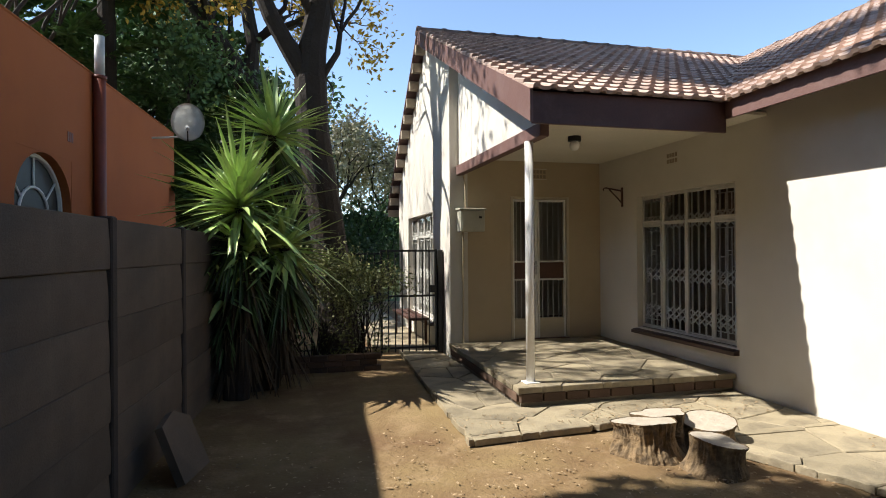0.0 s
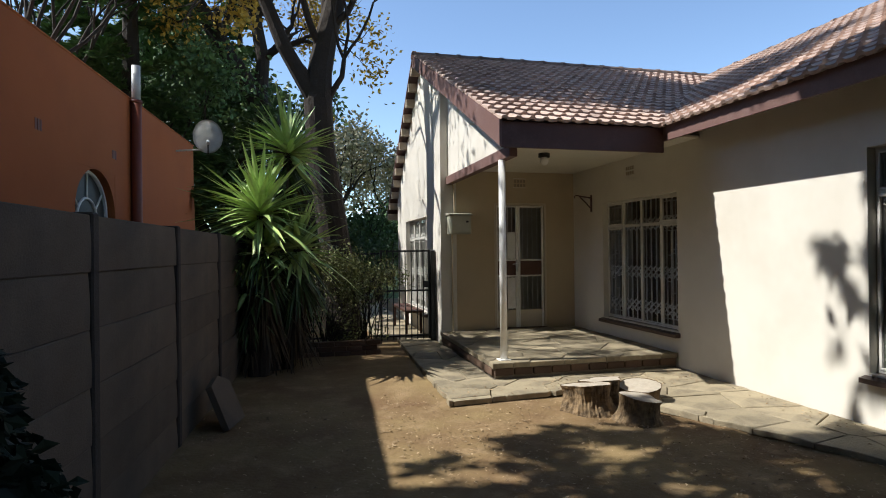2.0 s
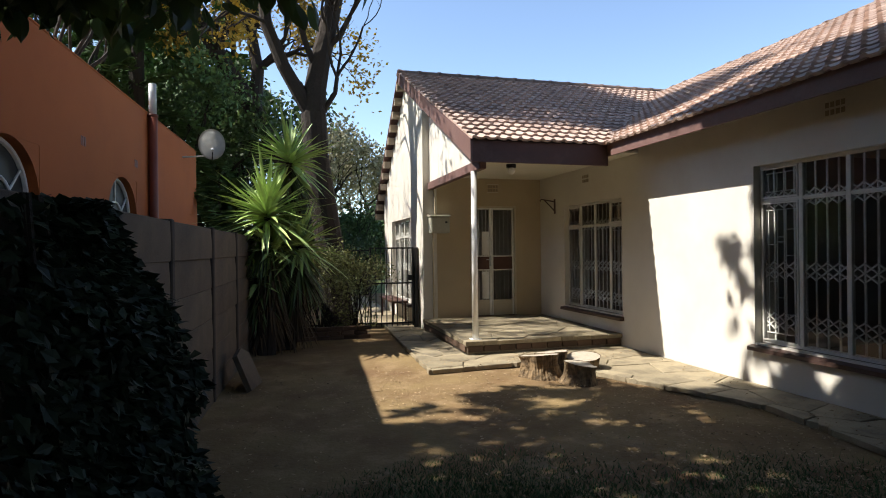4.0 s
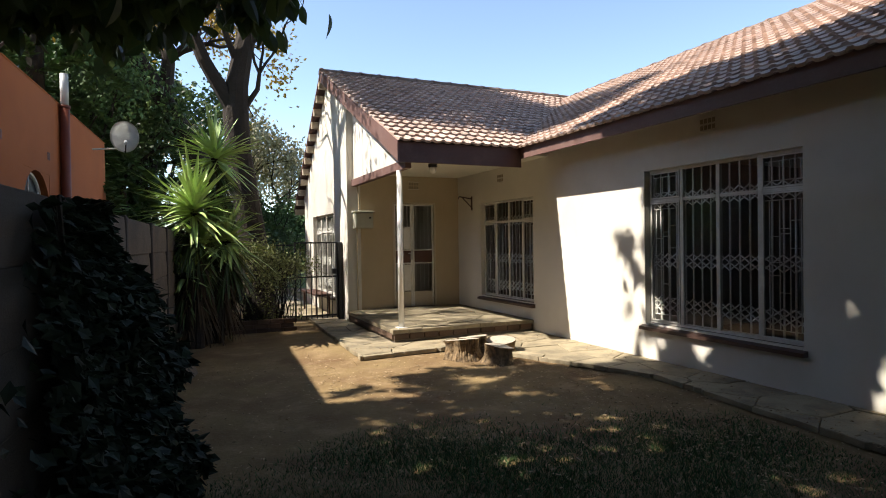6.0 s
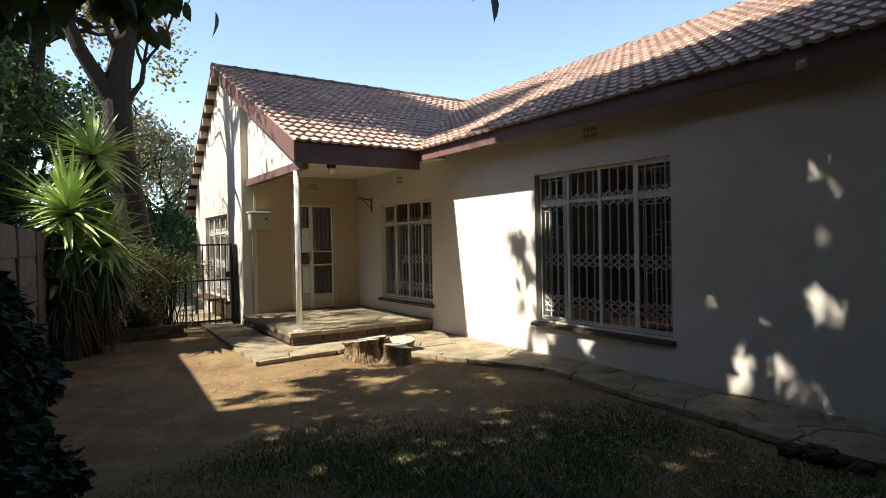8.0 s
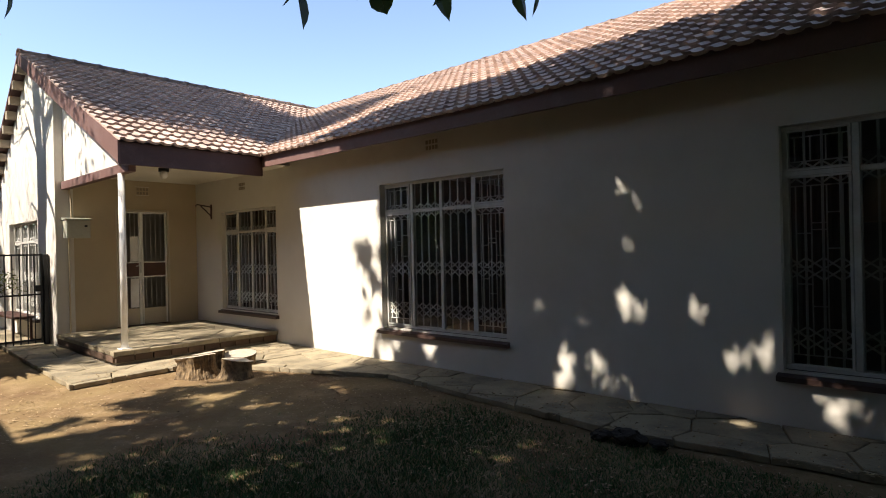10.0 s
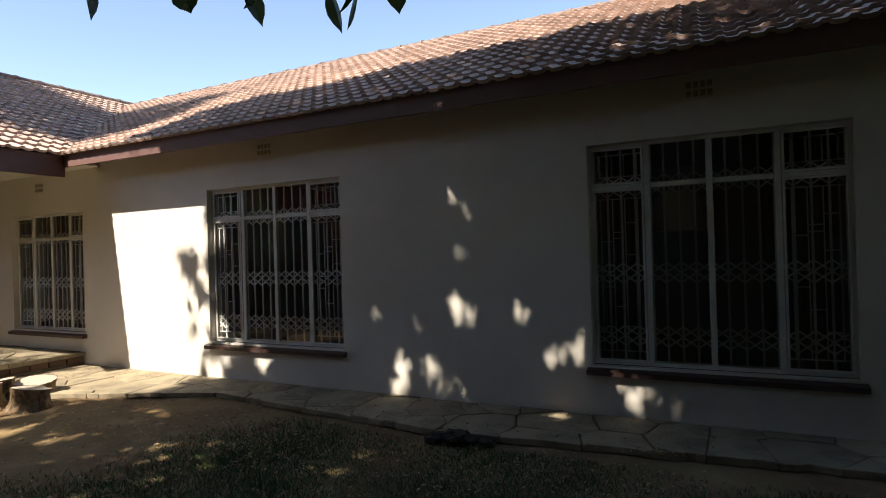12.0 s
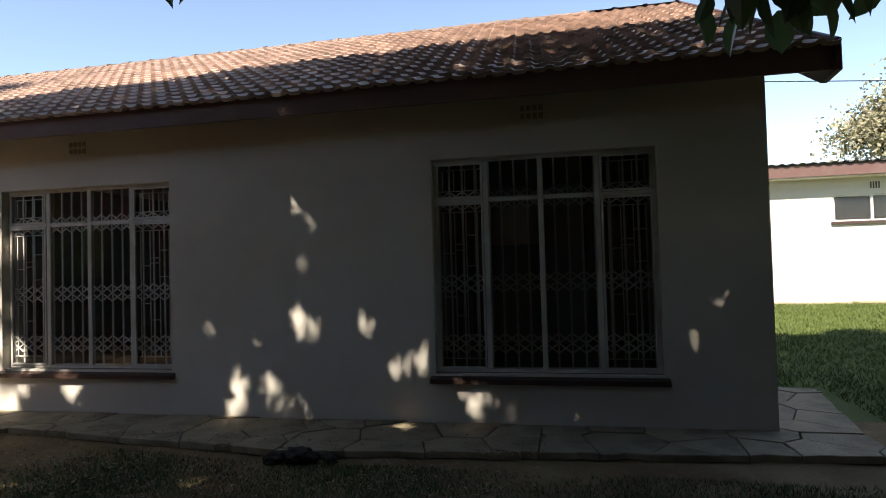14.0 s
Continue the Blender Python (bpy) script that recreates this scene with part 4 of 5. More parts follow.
def yucca(x, y, stems, seed):
    rnd = random.Random(seed)
    ya = empty("yucca", (x, y, 0))
    tagged(ya, "tall yucca with spiky green rosettes and a skirt of dead leaves", "plant", group="yuccas by the fence")
    for sx, sy, h, rr, n in stems:
        bm = bmesh.new()
        tube(bm, [(sx * 0.3, sy * 0.3, -0.05), (sx * 0.6, sy * 0.6, h * 0.45), (sx, sy, h)], [0.10, 0.075, 0.06], 10)
        part("trunk", bm, BARK, ya)
        single = n == 170 or len(stems) == 2
        bm = bmesh.new()
        if single:
            tube(bm, [(sx, sy, h - 0.15), (sx, sy, h), (sx, sy, h + 0.10)], [0.05, 0.045, 0.01], 8)
            rosette = part("rosette", bm, YUCCA, ya, "spiky green leaf rosette")
        for i in range(n):
            t = rnd.uniform(0, 6.28)
            e = rnd.uniform(-0.55, 1.35)
            d = (math.cos(t) * math.cos(e), math.sin(t) * math.cos(e), math.sin(e))
            if single:
                bm = bmesh.new()
            blade(bm, (sx, sy, h - 0.12 + 0.14 * (e + 0.75) / 2.2), d, rr * rnd.uniform(0.65, 1.15), 0.043, rnd.uniform(0.0, 0.36), rnd)
            if single:
                part("leaf", bm, YUCCALEAF, rosette)
        if not single:
            tagged(part("rosette", bm, YUCCA, ya), "spiky green leaf rosette", kind="stuff")
        bm = bmesh.new()
        for i in range(int(n * 1.8)):
            t, z = rnd.uniform(0, 6.28), h - rnd.uniform(0.1, min(1.35, h * 0.7))
            e = rnd.uniform(-1.45, -0.9)
            f = 1 - (h - z) / h * 0.4
            blade(bm, (sx * f, sy * f, z), (math.cos(t) * math.cos(e), math.sin(t) * math.cos(e), math.sin(e)), rr * rnd.uniform(0.6, 1.0), 0.02, 0.1, rnd)
        for f_ in bm.faces:
            f_.material_index = 0
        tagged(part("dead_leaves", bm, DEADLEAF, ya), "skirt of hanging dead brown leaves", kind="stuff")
        bm = bmesh.new()
        for i in range(int(n * 0.8)):
            t, e = rnd.uniform(0, 6.28), rnd.uniform(-1.3, -0.5)
            blade(bm, (sx, sy, h - rnd.uniform(0.1, 0.45)), (math.cos(t) * math.cos(e), math.sin(t) * math.cos(e), math.sin(e)), rr * rnd.uniform(0.7, 1.05), 0.024, 0.15, rnd)
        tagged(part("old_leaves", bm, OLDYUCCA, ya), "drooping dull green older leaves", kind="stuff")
    return ya


yucca(-0.38, 7.35, [(0.12, 0.35, 2.95, 0.85, 120), (-0.22, -0.2, 2.05, 1.0, 170), (0.25, -0.1, 1.6, 0.8, 110)], 11)
yucca(-0.62, 6.85, [(0.1, 0.2, 1.55, 0.65, 110), (-0.12, 0.2, 1.1, 0.5, 60)], 12)


# ---- shrubs at the gate ----
def shrub(name, x, y, rx, ry, h, n, mat, seed, leaf, label, z0=0.0):
    rnd = random.Random(seed)
    s = empty(name, (x, y, z0))
    tagged(s, label, "shrub")
    bm, tips = bmesh.new(), []
    for k in range(14):
        t = rnd.uniform(0, 6.28)
        d = Vector((math.cos(t) * rx / h, math.sin(t) * ry / h, 0.9)).normalized()
        grow(bm, tips, (rnd.uniform(-0.12, 0.12), rnd.uniform(-0.1, 0.1), -0.03), d, 0.014, h * 0.5, 2, rnd, 0.22, 2, 0.65, 0.1)
    part("branchwork", bm, BARK, s)
    bm = bmesh.new()

    def place():
        if rnd.random() < 0.7:
            p, d = rnd.choice(tips)
            return p + Vector([rnd.gauss(0, 0.07) for _ in range(3)]), d * 0.5
        t, z = rnd.uniform(0, 6.28), rnd.uniform(0.1, 1.0)
        q = math.sqrt(rnd.random())
        return Vector((rx * q * math.cos(t), ry * q * math.sin(t), h * z * (1 - 0.25 * q * q))), (math.cos(t), math.sin(t), 0.2)
    leaves_mesh(bm, n, place, leaf, 0.45, 0.1, 0.3, rnd)
    part("foliage", bm, mat, s)


shrub("shrub", 0.25, 8.35, 0.6, 0.35, 1.55, 4600, BUSH, 21, 0.055, "thin olive-green shrub in front of the bar fence")
shrub("shrub", 0.88, 8.45, 0.36, 0.25, 1.35, 2500, BUSH, 22, 0.05, "thin olive-green shrub beside the gate")
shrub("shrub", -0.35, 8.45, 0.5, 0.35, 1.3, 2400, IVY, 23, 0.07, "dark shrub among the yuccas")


def planter_edge():
    k = empty("planter_edge", (-0.35, 8.02, 0.0))
    tagged(k, "low dark brick edging in front of the shrubs", "edging")
    me = None
    for row in range(3):
        for i in range(6):
            if me is None:
                ob = part("brick", abox(0, 0.218, -0.05, 0.05, 0, 0.07, 0.006), BRICK, k)
                me = ob.data
            else:
                ob = new("brick", me)
                ob.parent = k
            ob.matrix_basis = pose(i * 0.226 + (0.0 if row % 2 else 0.05), 0.006 * ((i * 7 + row * 3) % 5), -0.02 + row * 0.076)


planter_edge()


# ---- creeper on the fence ----
def creeper():
    rnd = random.Random(31)
    c = empty("creeper", (fence_x(0.85) + 0.03, 0.85, 0.0))
    tagged(c, "dark green leafy creeper tumbling over the concrete fence", "creeper")
    for k in range(26):
        bm = bmesh.new()
        y = rnd.uniform(-0.9, 0.75)
        pts = [(0.05 + 0.02 * rnd.random(), y * 0.6, 1.70)]
        for i in range(6):
            a = pts[-1]
            pts.append((a[0] + rnd.uniform(0.0, 0.04), a[1] + rnd.uniform(-0.07, 0.07), a[2] - 0.27))
        tube(bm, pts, [0.010 - 0.001 * i for i in range(7)], 5)
        part("vine", bm, BARK, c)
    bm = bmesh.new()

    def place():
        z = 1.70 * (1 - rnd.random() ** 1.25 * 0.98)
        spread = 0.35 + 0.75 * (1 - z / 1.75)
        y = max(-1.35, min(1.35, rnd.gauss(0, 0.52 * spread)))
        bulge = 0.12 + 0.74 * (1 - z / 1.8) ** 0.85
        bulge *= max(0.15, 1 - (y / (1.6 * spread)) ** 2) * (0.7 + 0.5 * noise.noise((y * 3, z * 3, 5)))
        return Vector((bulge * (0.35 + 0.65 * rnd.random()), y, z)), (0.7, 0.0, -0.2)
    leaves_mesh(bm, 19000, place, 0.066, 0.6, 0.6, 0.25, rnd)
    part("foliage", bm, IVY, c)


creeper()


# ---- the big bare-limbed tree by the gate ----
def crown(bm, centres, n, size, rnd, spread=0.5, aspect=0.55):
    def place():
        p, d = rnd.choice(centres)
        return Vector(p) + Vector([rnd.gauss(0, spread) for _ in range(3)]), (0, 0, 0)
    leaves_mesh(bm, n, place, size, aspect, 0.2, 0.25, rnd)


def big_tree():
    rnd = random.Random(41)
    t = empty("tree", (0.62, 9.45, 0))
    tagged(t, "large dark-barked tree with bare spreading limbs and sparse leaves", "tree")
    bm, tips = bmesh.new(), []
    trunk = [(0.05, 0, -0.1), (0.0, 0, 0.4), (-0.10, 0, 1.4), (-0.24, 0, 2.4), (-0.36, 0, 3.3), (-0.40, 0, 4.1)]
    tube(bm, trunk, [0.36, 0.30, 0.265, 0.25, 0.235, 0.24], 14)
    limbs = [([(-0.40, 0, 4.0), (-0.36, 0.0, 4.6), (-0.25, 0.0, 5.2), (-0.05, 0.1, 6.0), (0.15, 0.2, 7.0)], 0.23),
             ([(-0.42, 0, 4.05), (-0.66, -0.05, 4.45), (-0.95, -0.1, 4.95), (-1.25, -0.1, 5.7), (-1.35, -0.1, 6.8)], 0.15),
             ([(-0.30, 0, 4.0), (-0.16, -0.05, 4.25), (0.0, -0.1, 4.5), (0.04, -0.1, 4.8)], 0.06),
             ([(-0.33, 0, 4.9), (-0.55, -0.2, 5.4), (-0.75, -0.3, 6.1)], 0.07),
             ([(-0.22, 0, 5.3), (0.1, -0.1, 5.6), (0.3, -0.1, 6.0)], 0.07)]
    for pts, r in limbs:
        n = len(pts)
        tube(bm, pts, [r * (1 - 0.35 * i / (n - 1)) for i in range(n)], 10)
        d = (Vector(pts[-1]) - Vector(pts[-2])).normalized()
        for k in range(3):
            nd = (d + Vector((rnd.uniform(-0.8, 0.8), rnd.uniform(-0.9, 0.5), rnd.uniform(-0.1, 0.6)))).normalized()
            grow(bm, tips, pts[-1], nd, r * 0.5, 1.2, 3, rnd, 0.3, 2, 0.75, 0.04)
        if r > 0.1:
            for q in pts[2:-1]:
                nd = Vector((rnd.uniform(-1, 1), rnd.uniform(-1, 0.6), rnd.uniform(-0.2, 0.7))).normalized()
                grow(bm, tips, q, nd, r * 0.28, 0.8, 2, rnd, 0.35, 2, 0.75, 0.0)
    # fine side twigs towards the gable
    for k in range(6):
        q = Vector((rnd.uniform(-0.4, 0.0), 0.1, rnd.uniform(4.5, 6.9)))
        grow(bm, tips, q, Vector((rnd.uniform(-0.2, 0.4), rnd.uniform(-1.0, 0.7), 0.75)).normalized(), 0.035, 0.75, 3, rnd, 0.3, 2, 0.78, 0.04)
    part("trunk", bm, BARK, t)
    bm = bmesh.new()
    crown(bm, tips, 1100, 0.06, rnd, 0.12)
    # a high crown added above the view, so that its shade falls on the main roof
    high = []
    while len(high) < 760:
        p = Vector((rnd.uniform(-3.8, 1.0), rnd.uniform(-3.5, 1.2), rnd.uniform(7.3, 12.5)))
        gone = 1.46 - p.x
        land_y, land_z = 9.45 + p.y + KY * gone, p.z + KZ * gone
        wall_y, wall_z = land_y + KY * 2.32, land_z + KZ * 2.32
        if wall_y < 6.0 and wall_z < 3.7:
            continue
        if noise.noise(p * 0.75) < 0.07 and roof_m(min(land_y, MR)) + 0.2 < land_z < 9.5:
            high.append((p, None))
    crown(bm, high, 50000, 0.12, rnd, 0.2)
    part("crown", bm, AUTUMN, t, "yellow-brown leaves")


big_tree()


def leaning_tree():
    rnd = random.Random(43)
    t = empty("tree", (0.5, 16.0, 0))
    tagged(t, "leaning dark tree with yellowing leaves behind the fence", "tree")
    bm, tips = bmesh.new(), []
    pts = [(0.2, 0, -0.1), (0.0, 0, 1.8), (-0.6, 0, 3.8), (-1.6, 0, 5.6), (-2.6, 0, 7.2), (-3.6, 0, 9.0)]
    tube(bm, pts, [0.36, 0.32, 0.29, 0.26, 0.23, 0.18], 12)
    tube(bm, [pts[3], (-1.5, 0, 6.8), (-1.7, 0.1, 8.0), (-1.4, 0.1, 9.6)], [0.2, 0.18, 0.16, 0.1], 10)
    for q, r in (((-1.7, 0.1, 8.0), 0.12), ((-1.4, 0.1, 9.6), 0.1), (pts[4], 0.14), (pts[5], 0.14), ((-1.5, 0, 6.8), 0.1)):
        for k in range(3):
            nd = Vector((rnd.uniform(-0.3, 0.9), rnd.uniform(-0.6, 0.5), rnd.uniform(0.3, 1.0))).normalized()
            grow(bm, tips, q, nd, r, 1.3, 3, rnd, 0.3, 2, 0.75, 0.06)
    part("trunk", bm, BARK, t)
    bm = bmesh.new()
    crown(bm, tips, 15000, 0.14, rnd, 0.25)
    part("crown", bm, AUTUMN, t, "yellow autumn leaves")


leaning_tree()


def bare_tree(x, y, h, seed):
    rnd = random.Random(seed)
    t = empty("tree", (x, y, 0))
    tagged(t, "bare twiggy tree behind the neighbour's house", "tree")
    bm, tips = bmesh.new(), []
    tube(bm, [(0, 0, -0.1), (0.1, 0, h * 0.25), (0.0, 0.1, h * 0.42)], [0.16, 0.13, 0.10], 10)
    for k in range(12):
        a = 0.9 * k
        grow(bm, tips, (0, 0.1, h * 0.42), Vector((0.55 * math.cos(a), 0.55 * math.sin(a), 0.85)).normalized(), 0.042, h * 0.24, 4, rnd, 0.2, 2, 0.74, 0.14)
    part("trunk", bm, BARK, t)


bare_tree(-4.6, 10.3, 10.0, 51)
bare_tree(-5.0, 12.6, 10.5, 52)


def thin_tree():
    rnd = random.Random(53)
    t = empty("tree", (-5.2, 8.2, 0))
    tagged(t, "thin-crowned tree behind the neighbour's house", "tree")
    bm, tips = bmesh.new(), []
    tube(bm, [(0, 0, -0.1), (0.1, 0, 4.0), (0.4, 0, 8.3)], [0.18, 0.13, 0.08], 10)
    for k in range(9):
        a = 0.7 * k
        grow(bm, tips, (0.4, 0, 8.3), Vector((0.8 * math.cos(a), 0.95 * math.sin(a), 0.3)).normalized(), 0.05, 0.75, 3, rnd, 0.25, 2, 0.72, 0.05)
    part("trunk", bm, BARK, t)
    bm = bmesh.new()
    crown(bm, tips, 1500, 0.13, rnd, 0.16)
    part("crown", bm, LEAF, t)


thin_tree()


# ---- conifers and far trees ----
def conifer(x, y, h, r, seed, n=64):
    rnd = random.Random(seed)
    t = empty("conifer", (x, y, 0))
    tagged(t, "tall dark green conifer with drooping branches", "tree", group="conifers behind the neighbour's house")
    part("trunk", tube(bmesh.new(), [(0, 0, -0.1), (0.05, 0, h * 0.5), (0, 0, h)], [0.28, 0.18, 0.03], 10), BARK, t)
    bm = bmesh.new()
    for i in range(n):
        f = (i + rnd.random()) / n
        z = 0.6 + (h - 0.7) * f
        a = rnd.uniform(0, 6.28)
        L = r * (1.05 - f) * rnd.uniform(0.75, 1.15) + 0.25
        for j in range(int(170 * L) + 40):
            q = rnd.random() ** 0.7
            p = Vector((math.cos(a) * L * q, math.sin(a) * L * q, z + 0.25 * L * math.sin(q * 2.6) - 0.35 * L * q * q))
            side = Vector((-math.sin(a), math.cos(a), 0)) * rnd.choice((-1, 1))
            d = (Vector((math.cos(a), math.sin(a), 0.1)) * 0.8 + side * rnd.uniform(0.2, 1.1) + Vector((0, 0, rnd.uniform(-0.35, 0.25)))).normalized()
            l = rnd.uniform(0.16, 0.4)
            w = Vector((0, 0, 1)).cross(d).normalized() * rnd.uniform(0.016, 0.045)
            up = Vector((0, 0, rnd.uniform(-0.03, 0.03)))
            v = [bm.verts.new(p), bm.verts.new(p + d * l * 0.5 + w + up), bm.verts.new(p + d * l), bm.verts.new(p + d * l * 0.5 - w - up)]
            bm.faces.new(v)
    part("crown", bm, CONIFER, t)


for k, (x, y, h, r) in enumerate(((-3.9, 14.2, 12.5, 2.7), (-7.0, 21.5, 15.0, 3.6), (-2.0, 20.5, 11.0, 3.0), (-11.5, 19.0, 15.0, 3.8), (-4.8, 24.0, 14.0, 3.8))):
    conifer(x, y, h, r, 60 + k, 110)


def broad_tree(x, y, h, r, mat, seed, n, label, leaf=0.22, base=0.35):
    rnd = random.Random(seed)
    t = empty("tree", (x, y, ground_z(x, y)))
    tagged(t, label, "tree")
    bm, tips = bmesh.new(), []
    tube(bm, [(0, 0, -0.1), (0.05, 0, h * base * 0.5), (0, 0.05, h * base)], [0.05 * r + 0.06, 0.04 * r + 0.05, 0.035 * r + 0.04], 10)
    for k in range(5):
        a = 6.28 * k / 5 + rnd.uniform(-0.4, 0.4)
        d = Vector((math.cos(a) * r / h * 1.5, math.sin(a) * r / h * 1.5, 0.8)).normalized()
        grow(bm, tips, (0, 0.05, h * base), d, 0.03 * r + 0.03, h * 0.3, 3, rnd, 0.25, 2, 0.72, 0.08)
    part("trunk", bm, BARK, t)
    centres = tips + [(Vector((rnd.gauss(0, 0.42) * r, rnd.gauss(0, 0.42) * r, h * (base + 0.12 + 0.5 * rnd.random()))), None) for _ in range(int(len(tips) * 0.5))]
    bm = bmesh.new()
    crown(bm, centres, n, leaf, rnd, 0.11 * r, 0.6)
    part("crown", bm, mat, t)


broad_tree(-2.6, 19.0, 8.0, 3.0, LEAF, 71, 16000, "dark leafy tree beyond the bar fence", 0.2, 0.2)
broad_tree(1.9, 23.0, 2.6, 2.2, FARLEAF, 72, 8000, "green tree beyond the gate", 0.2, 0.15)
broad_tree(4.2, 27.0, 3.6, 2.6, CONIFER, 73, 8000, "dense green tree beyond the gate", 0.25, 0.12)
broad_tree(1.6, 33.0, 8.2, 3.2, PALELEAF, 74, 6000, "tall far tree with thin grey-green crown", 0.25, 0.35)
broad_tree(4.6, 36.0, 8.0, 4.0, PALELEAF, 75, 6000, "far tree with dry pale foliage", 0.25, 0.3)
broad_tree(0.9, 16.0, 2.6, 1.4, LEAF, 76, 5000, "dark bush beyond the gate", 0.12, 0.15)
broad_tree(2.3, 17.5, 3.2, 1.6, CONIFER, 77, 5000, "green bush at the end of the side path", 0.13, 0.12)
broad_tree(33.0, -22.5, 9.3, 5.5, PALELEAF, 78, 30000, "broad tree with dry pale foliage behind the outbuilding", 0.24, 0.3)
broad_tree(-4.8, 18.0, 9.0, 3.0, CONIFER, 79, 22000, "dense dark tree beyond the fence", 0.15, 0.2)


# ---- shade tree over the yard ----
def shade_tree():
    rnd = random.Random(81)
    t = empty("shade_tree", (-1.6, -5.4, 0))
    o = Vector((-1.6, -5.4, 0))
    tagged(t, "spreading broad-leaved tree that shades the yard", "tree")
    bm = bmesh.new()
    tube(bm, [(0, 0, -0.1), (0.1, 0.1, 1.5), (0.25, 0.35, 3.2)], [0.30, 0.24, 0.22], 12)
    limbs = [((1.2, 2.6, 5.0), (0.6, 5.6, 5.9), (0.2, 8.6, 6.6)), ((1.9, 1.6, 5.0), (2.6, 3.8, 6.6), (2.4, 6.0, 7.4)), ((-0.8, 2.4, 5.2), (-1.4, 5.0, 6.4), (-1.6, 8.2, 7.4)),
             ((1.6, -0.6, 5.2), (2.4, -1.4, 7.0), (2.6, -1.8, 8.6)), ((0.4, 1.2, 6.0), (0.8, 2.2, 8.0), (1.0, 3.2, 9.4))]
    for a, b, c in limbs:
        tube(bm, [(0.25, 0.35, 3.1), a, b, c], [0.15, 0.11, 0.075, 0.03], 8)
    low = [(0.25, 0.35, 3.0), (-0.2, 2.4, 3.1), (-0.1, 4.4, 3.1), (0.35, 5.7, 2.95), (0.8, 6.0, 2.88), (1.05, 6.1, 2.82)]
    tube(bm, low, [0.08, 0.06, 0.05, 0.035, 0.02, 0.008], 8)
    side = [(-0.1, 4.4, 3.1), (-0.2, 5.4, 2.95), (0.0, 6.2, 2.85)]
    tube(bm, side, [0.03, 0.02, 0.008], 6)
    hang = [(0.25, 0.35, 2.9), (1.5, 1.2, 2.6), (2.35, 2.0, 2.33), (2.55, 2.6, 2.30), (2.25, 3.5, 2.32), (1.75, 4.2, 2.31), (1.66, 4.35, 2.31)]
    tube(bm, hang, [0.06, 0.045, 0.03, 0.016, 0.01, 0.007, 0.004], 6)
    part("trunk", bm, BARK, t)
    bm = bmesh.new()
    # the crown: clusters of leaves round many twig ends, laid out by where their shade falls on the wing's wall
    # openings cut in the leaves so that sun reaches chosen wall spots
    gaps = [(-0.5, 2.15, 0.07), (-0.29, 1.97, 0.06), (-0.38, 1.81, 0.06), (-0.3, 1.46, 0.08), (0.68, 0.79, 0.07), (0.39, 0.34, 0.13), (0.05, 0.41, 0.09),
            (-0.26, 0.93, 0.10), (-0.41, 0.86, 0.08), (-0.27, 0.15, 0.08), (0.46, 0.08, 0.09), (-0.92, 0.9, 0.09), (-1.17, 0.49, 0.10), (-1.44, 0.6, 0.08),
            (-1.88, 0.26, 0.12), (-2.19, 0.2, 0.07), (-2.67, 0.12, 0.07), (-3.86, 1.11, 0.05), (-1.3, -0.15, 0.12), (2.98, 0.1, 0.16), (2.25, 0.27, 0.14), (2.75, 0.45, 0.12), (3.05, 0.75, 0.12), (-3.7, 0.8, 0.06), (2.95, 1.9, 0.07), (2.5, 0.52, 0.06), (0.15, 0.85, 0.05), (0.83, 0.96, 0.05), (-0.02, 0.12, 0.06)]

    leafy = [(3.42, 1.42, 0.09, 0.13), (3.24, 1.10, 0.04, 0.08), (3.38, 0.66, 0.045, 0.11), (3.2, 0.14, 0.06, 0.07)]

    def lit(p):
        """Whether the sun's ray through a point goes on to a lit spot."""
        dx = 4.4 - p.x
        y, z = p.y + KY * dx, p.z + KZ * dx
        if any(abs(y - gy) < gr + 0.08 and ((y - gy) / (gr + 0.058)) ** 2 + ((z - gz) / (1.4 * gr + 0.058)) ** 2 < 1 for gy, gz, gr in gaps):
            return True
        wob = 0.3 * noise.noise((y * 1.1, z * 1.1, 7)) + 0.15 * noise.noise((y * 3.1, z * 3.1, 2))
        if z > 2.32:
            top = 4.3 + 0.36 * max(0.0, min(4.0, 3.5 - y))
            return y > 3.85 + wob or z > top + 1.6 * wob
        if z > -0.1:
            if any(((y - sy) / ry) ** 2 + ((z - sz) / rz) ** 2 < 1 for sy, sz, ry, rz in leafy):
                return False
            return y > 3.08 + wob * 0.3
        edge = (3.2 - 0.7 * (-0.1 - z) if z > -0.7 else 2.75 + 0.95 * (-0.7 - z) if z > -1.6 else 3.6 if z > -2.5 else 3.6 - 0.45 * (-2.5 - z)) + wob
        if y > edge:
            return True
        inner = max(0.0, min(1.0, (edge - y) / 2.3))
        return noise.noise((y * 2.6, z * 1.7, 9)) + 0.5 * noise.noise((y * 6, z * 4, 4)) > 0.10 + 0.5 * inner
    clusters = []
    cell = 0.29
    for i in range(int(15.2 / cell)):
        for j in range(int(18.0 / cell)):
            yw, zw = -11.0 + (i + rnd.random()) * cell, -7.0 + (j + rnd.random()) * cell
            got = 0
            for _ in range(24):
                x = rnd.uniform(-6.5, 2.0)
                y, z = yw - KY * (4.4 - x), zw - KZ * (4.4 - x)
                if y > 5.2 or z > 11.5 or z < 2.1 + 0.52 * math.hypot(x + 0.7, y + 2.5) or (y > -1 and x > 1.6):
                    continue
                clusters.append(Vector((x, y, z)))
                got += 1
                if got == (6 if -5.4 < yw < 3.7 and -1.5 < zw < 2.3 else 2):
                    break
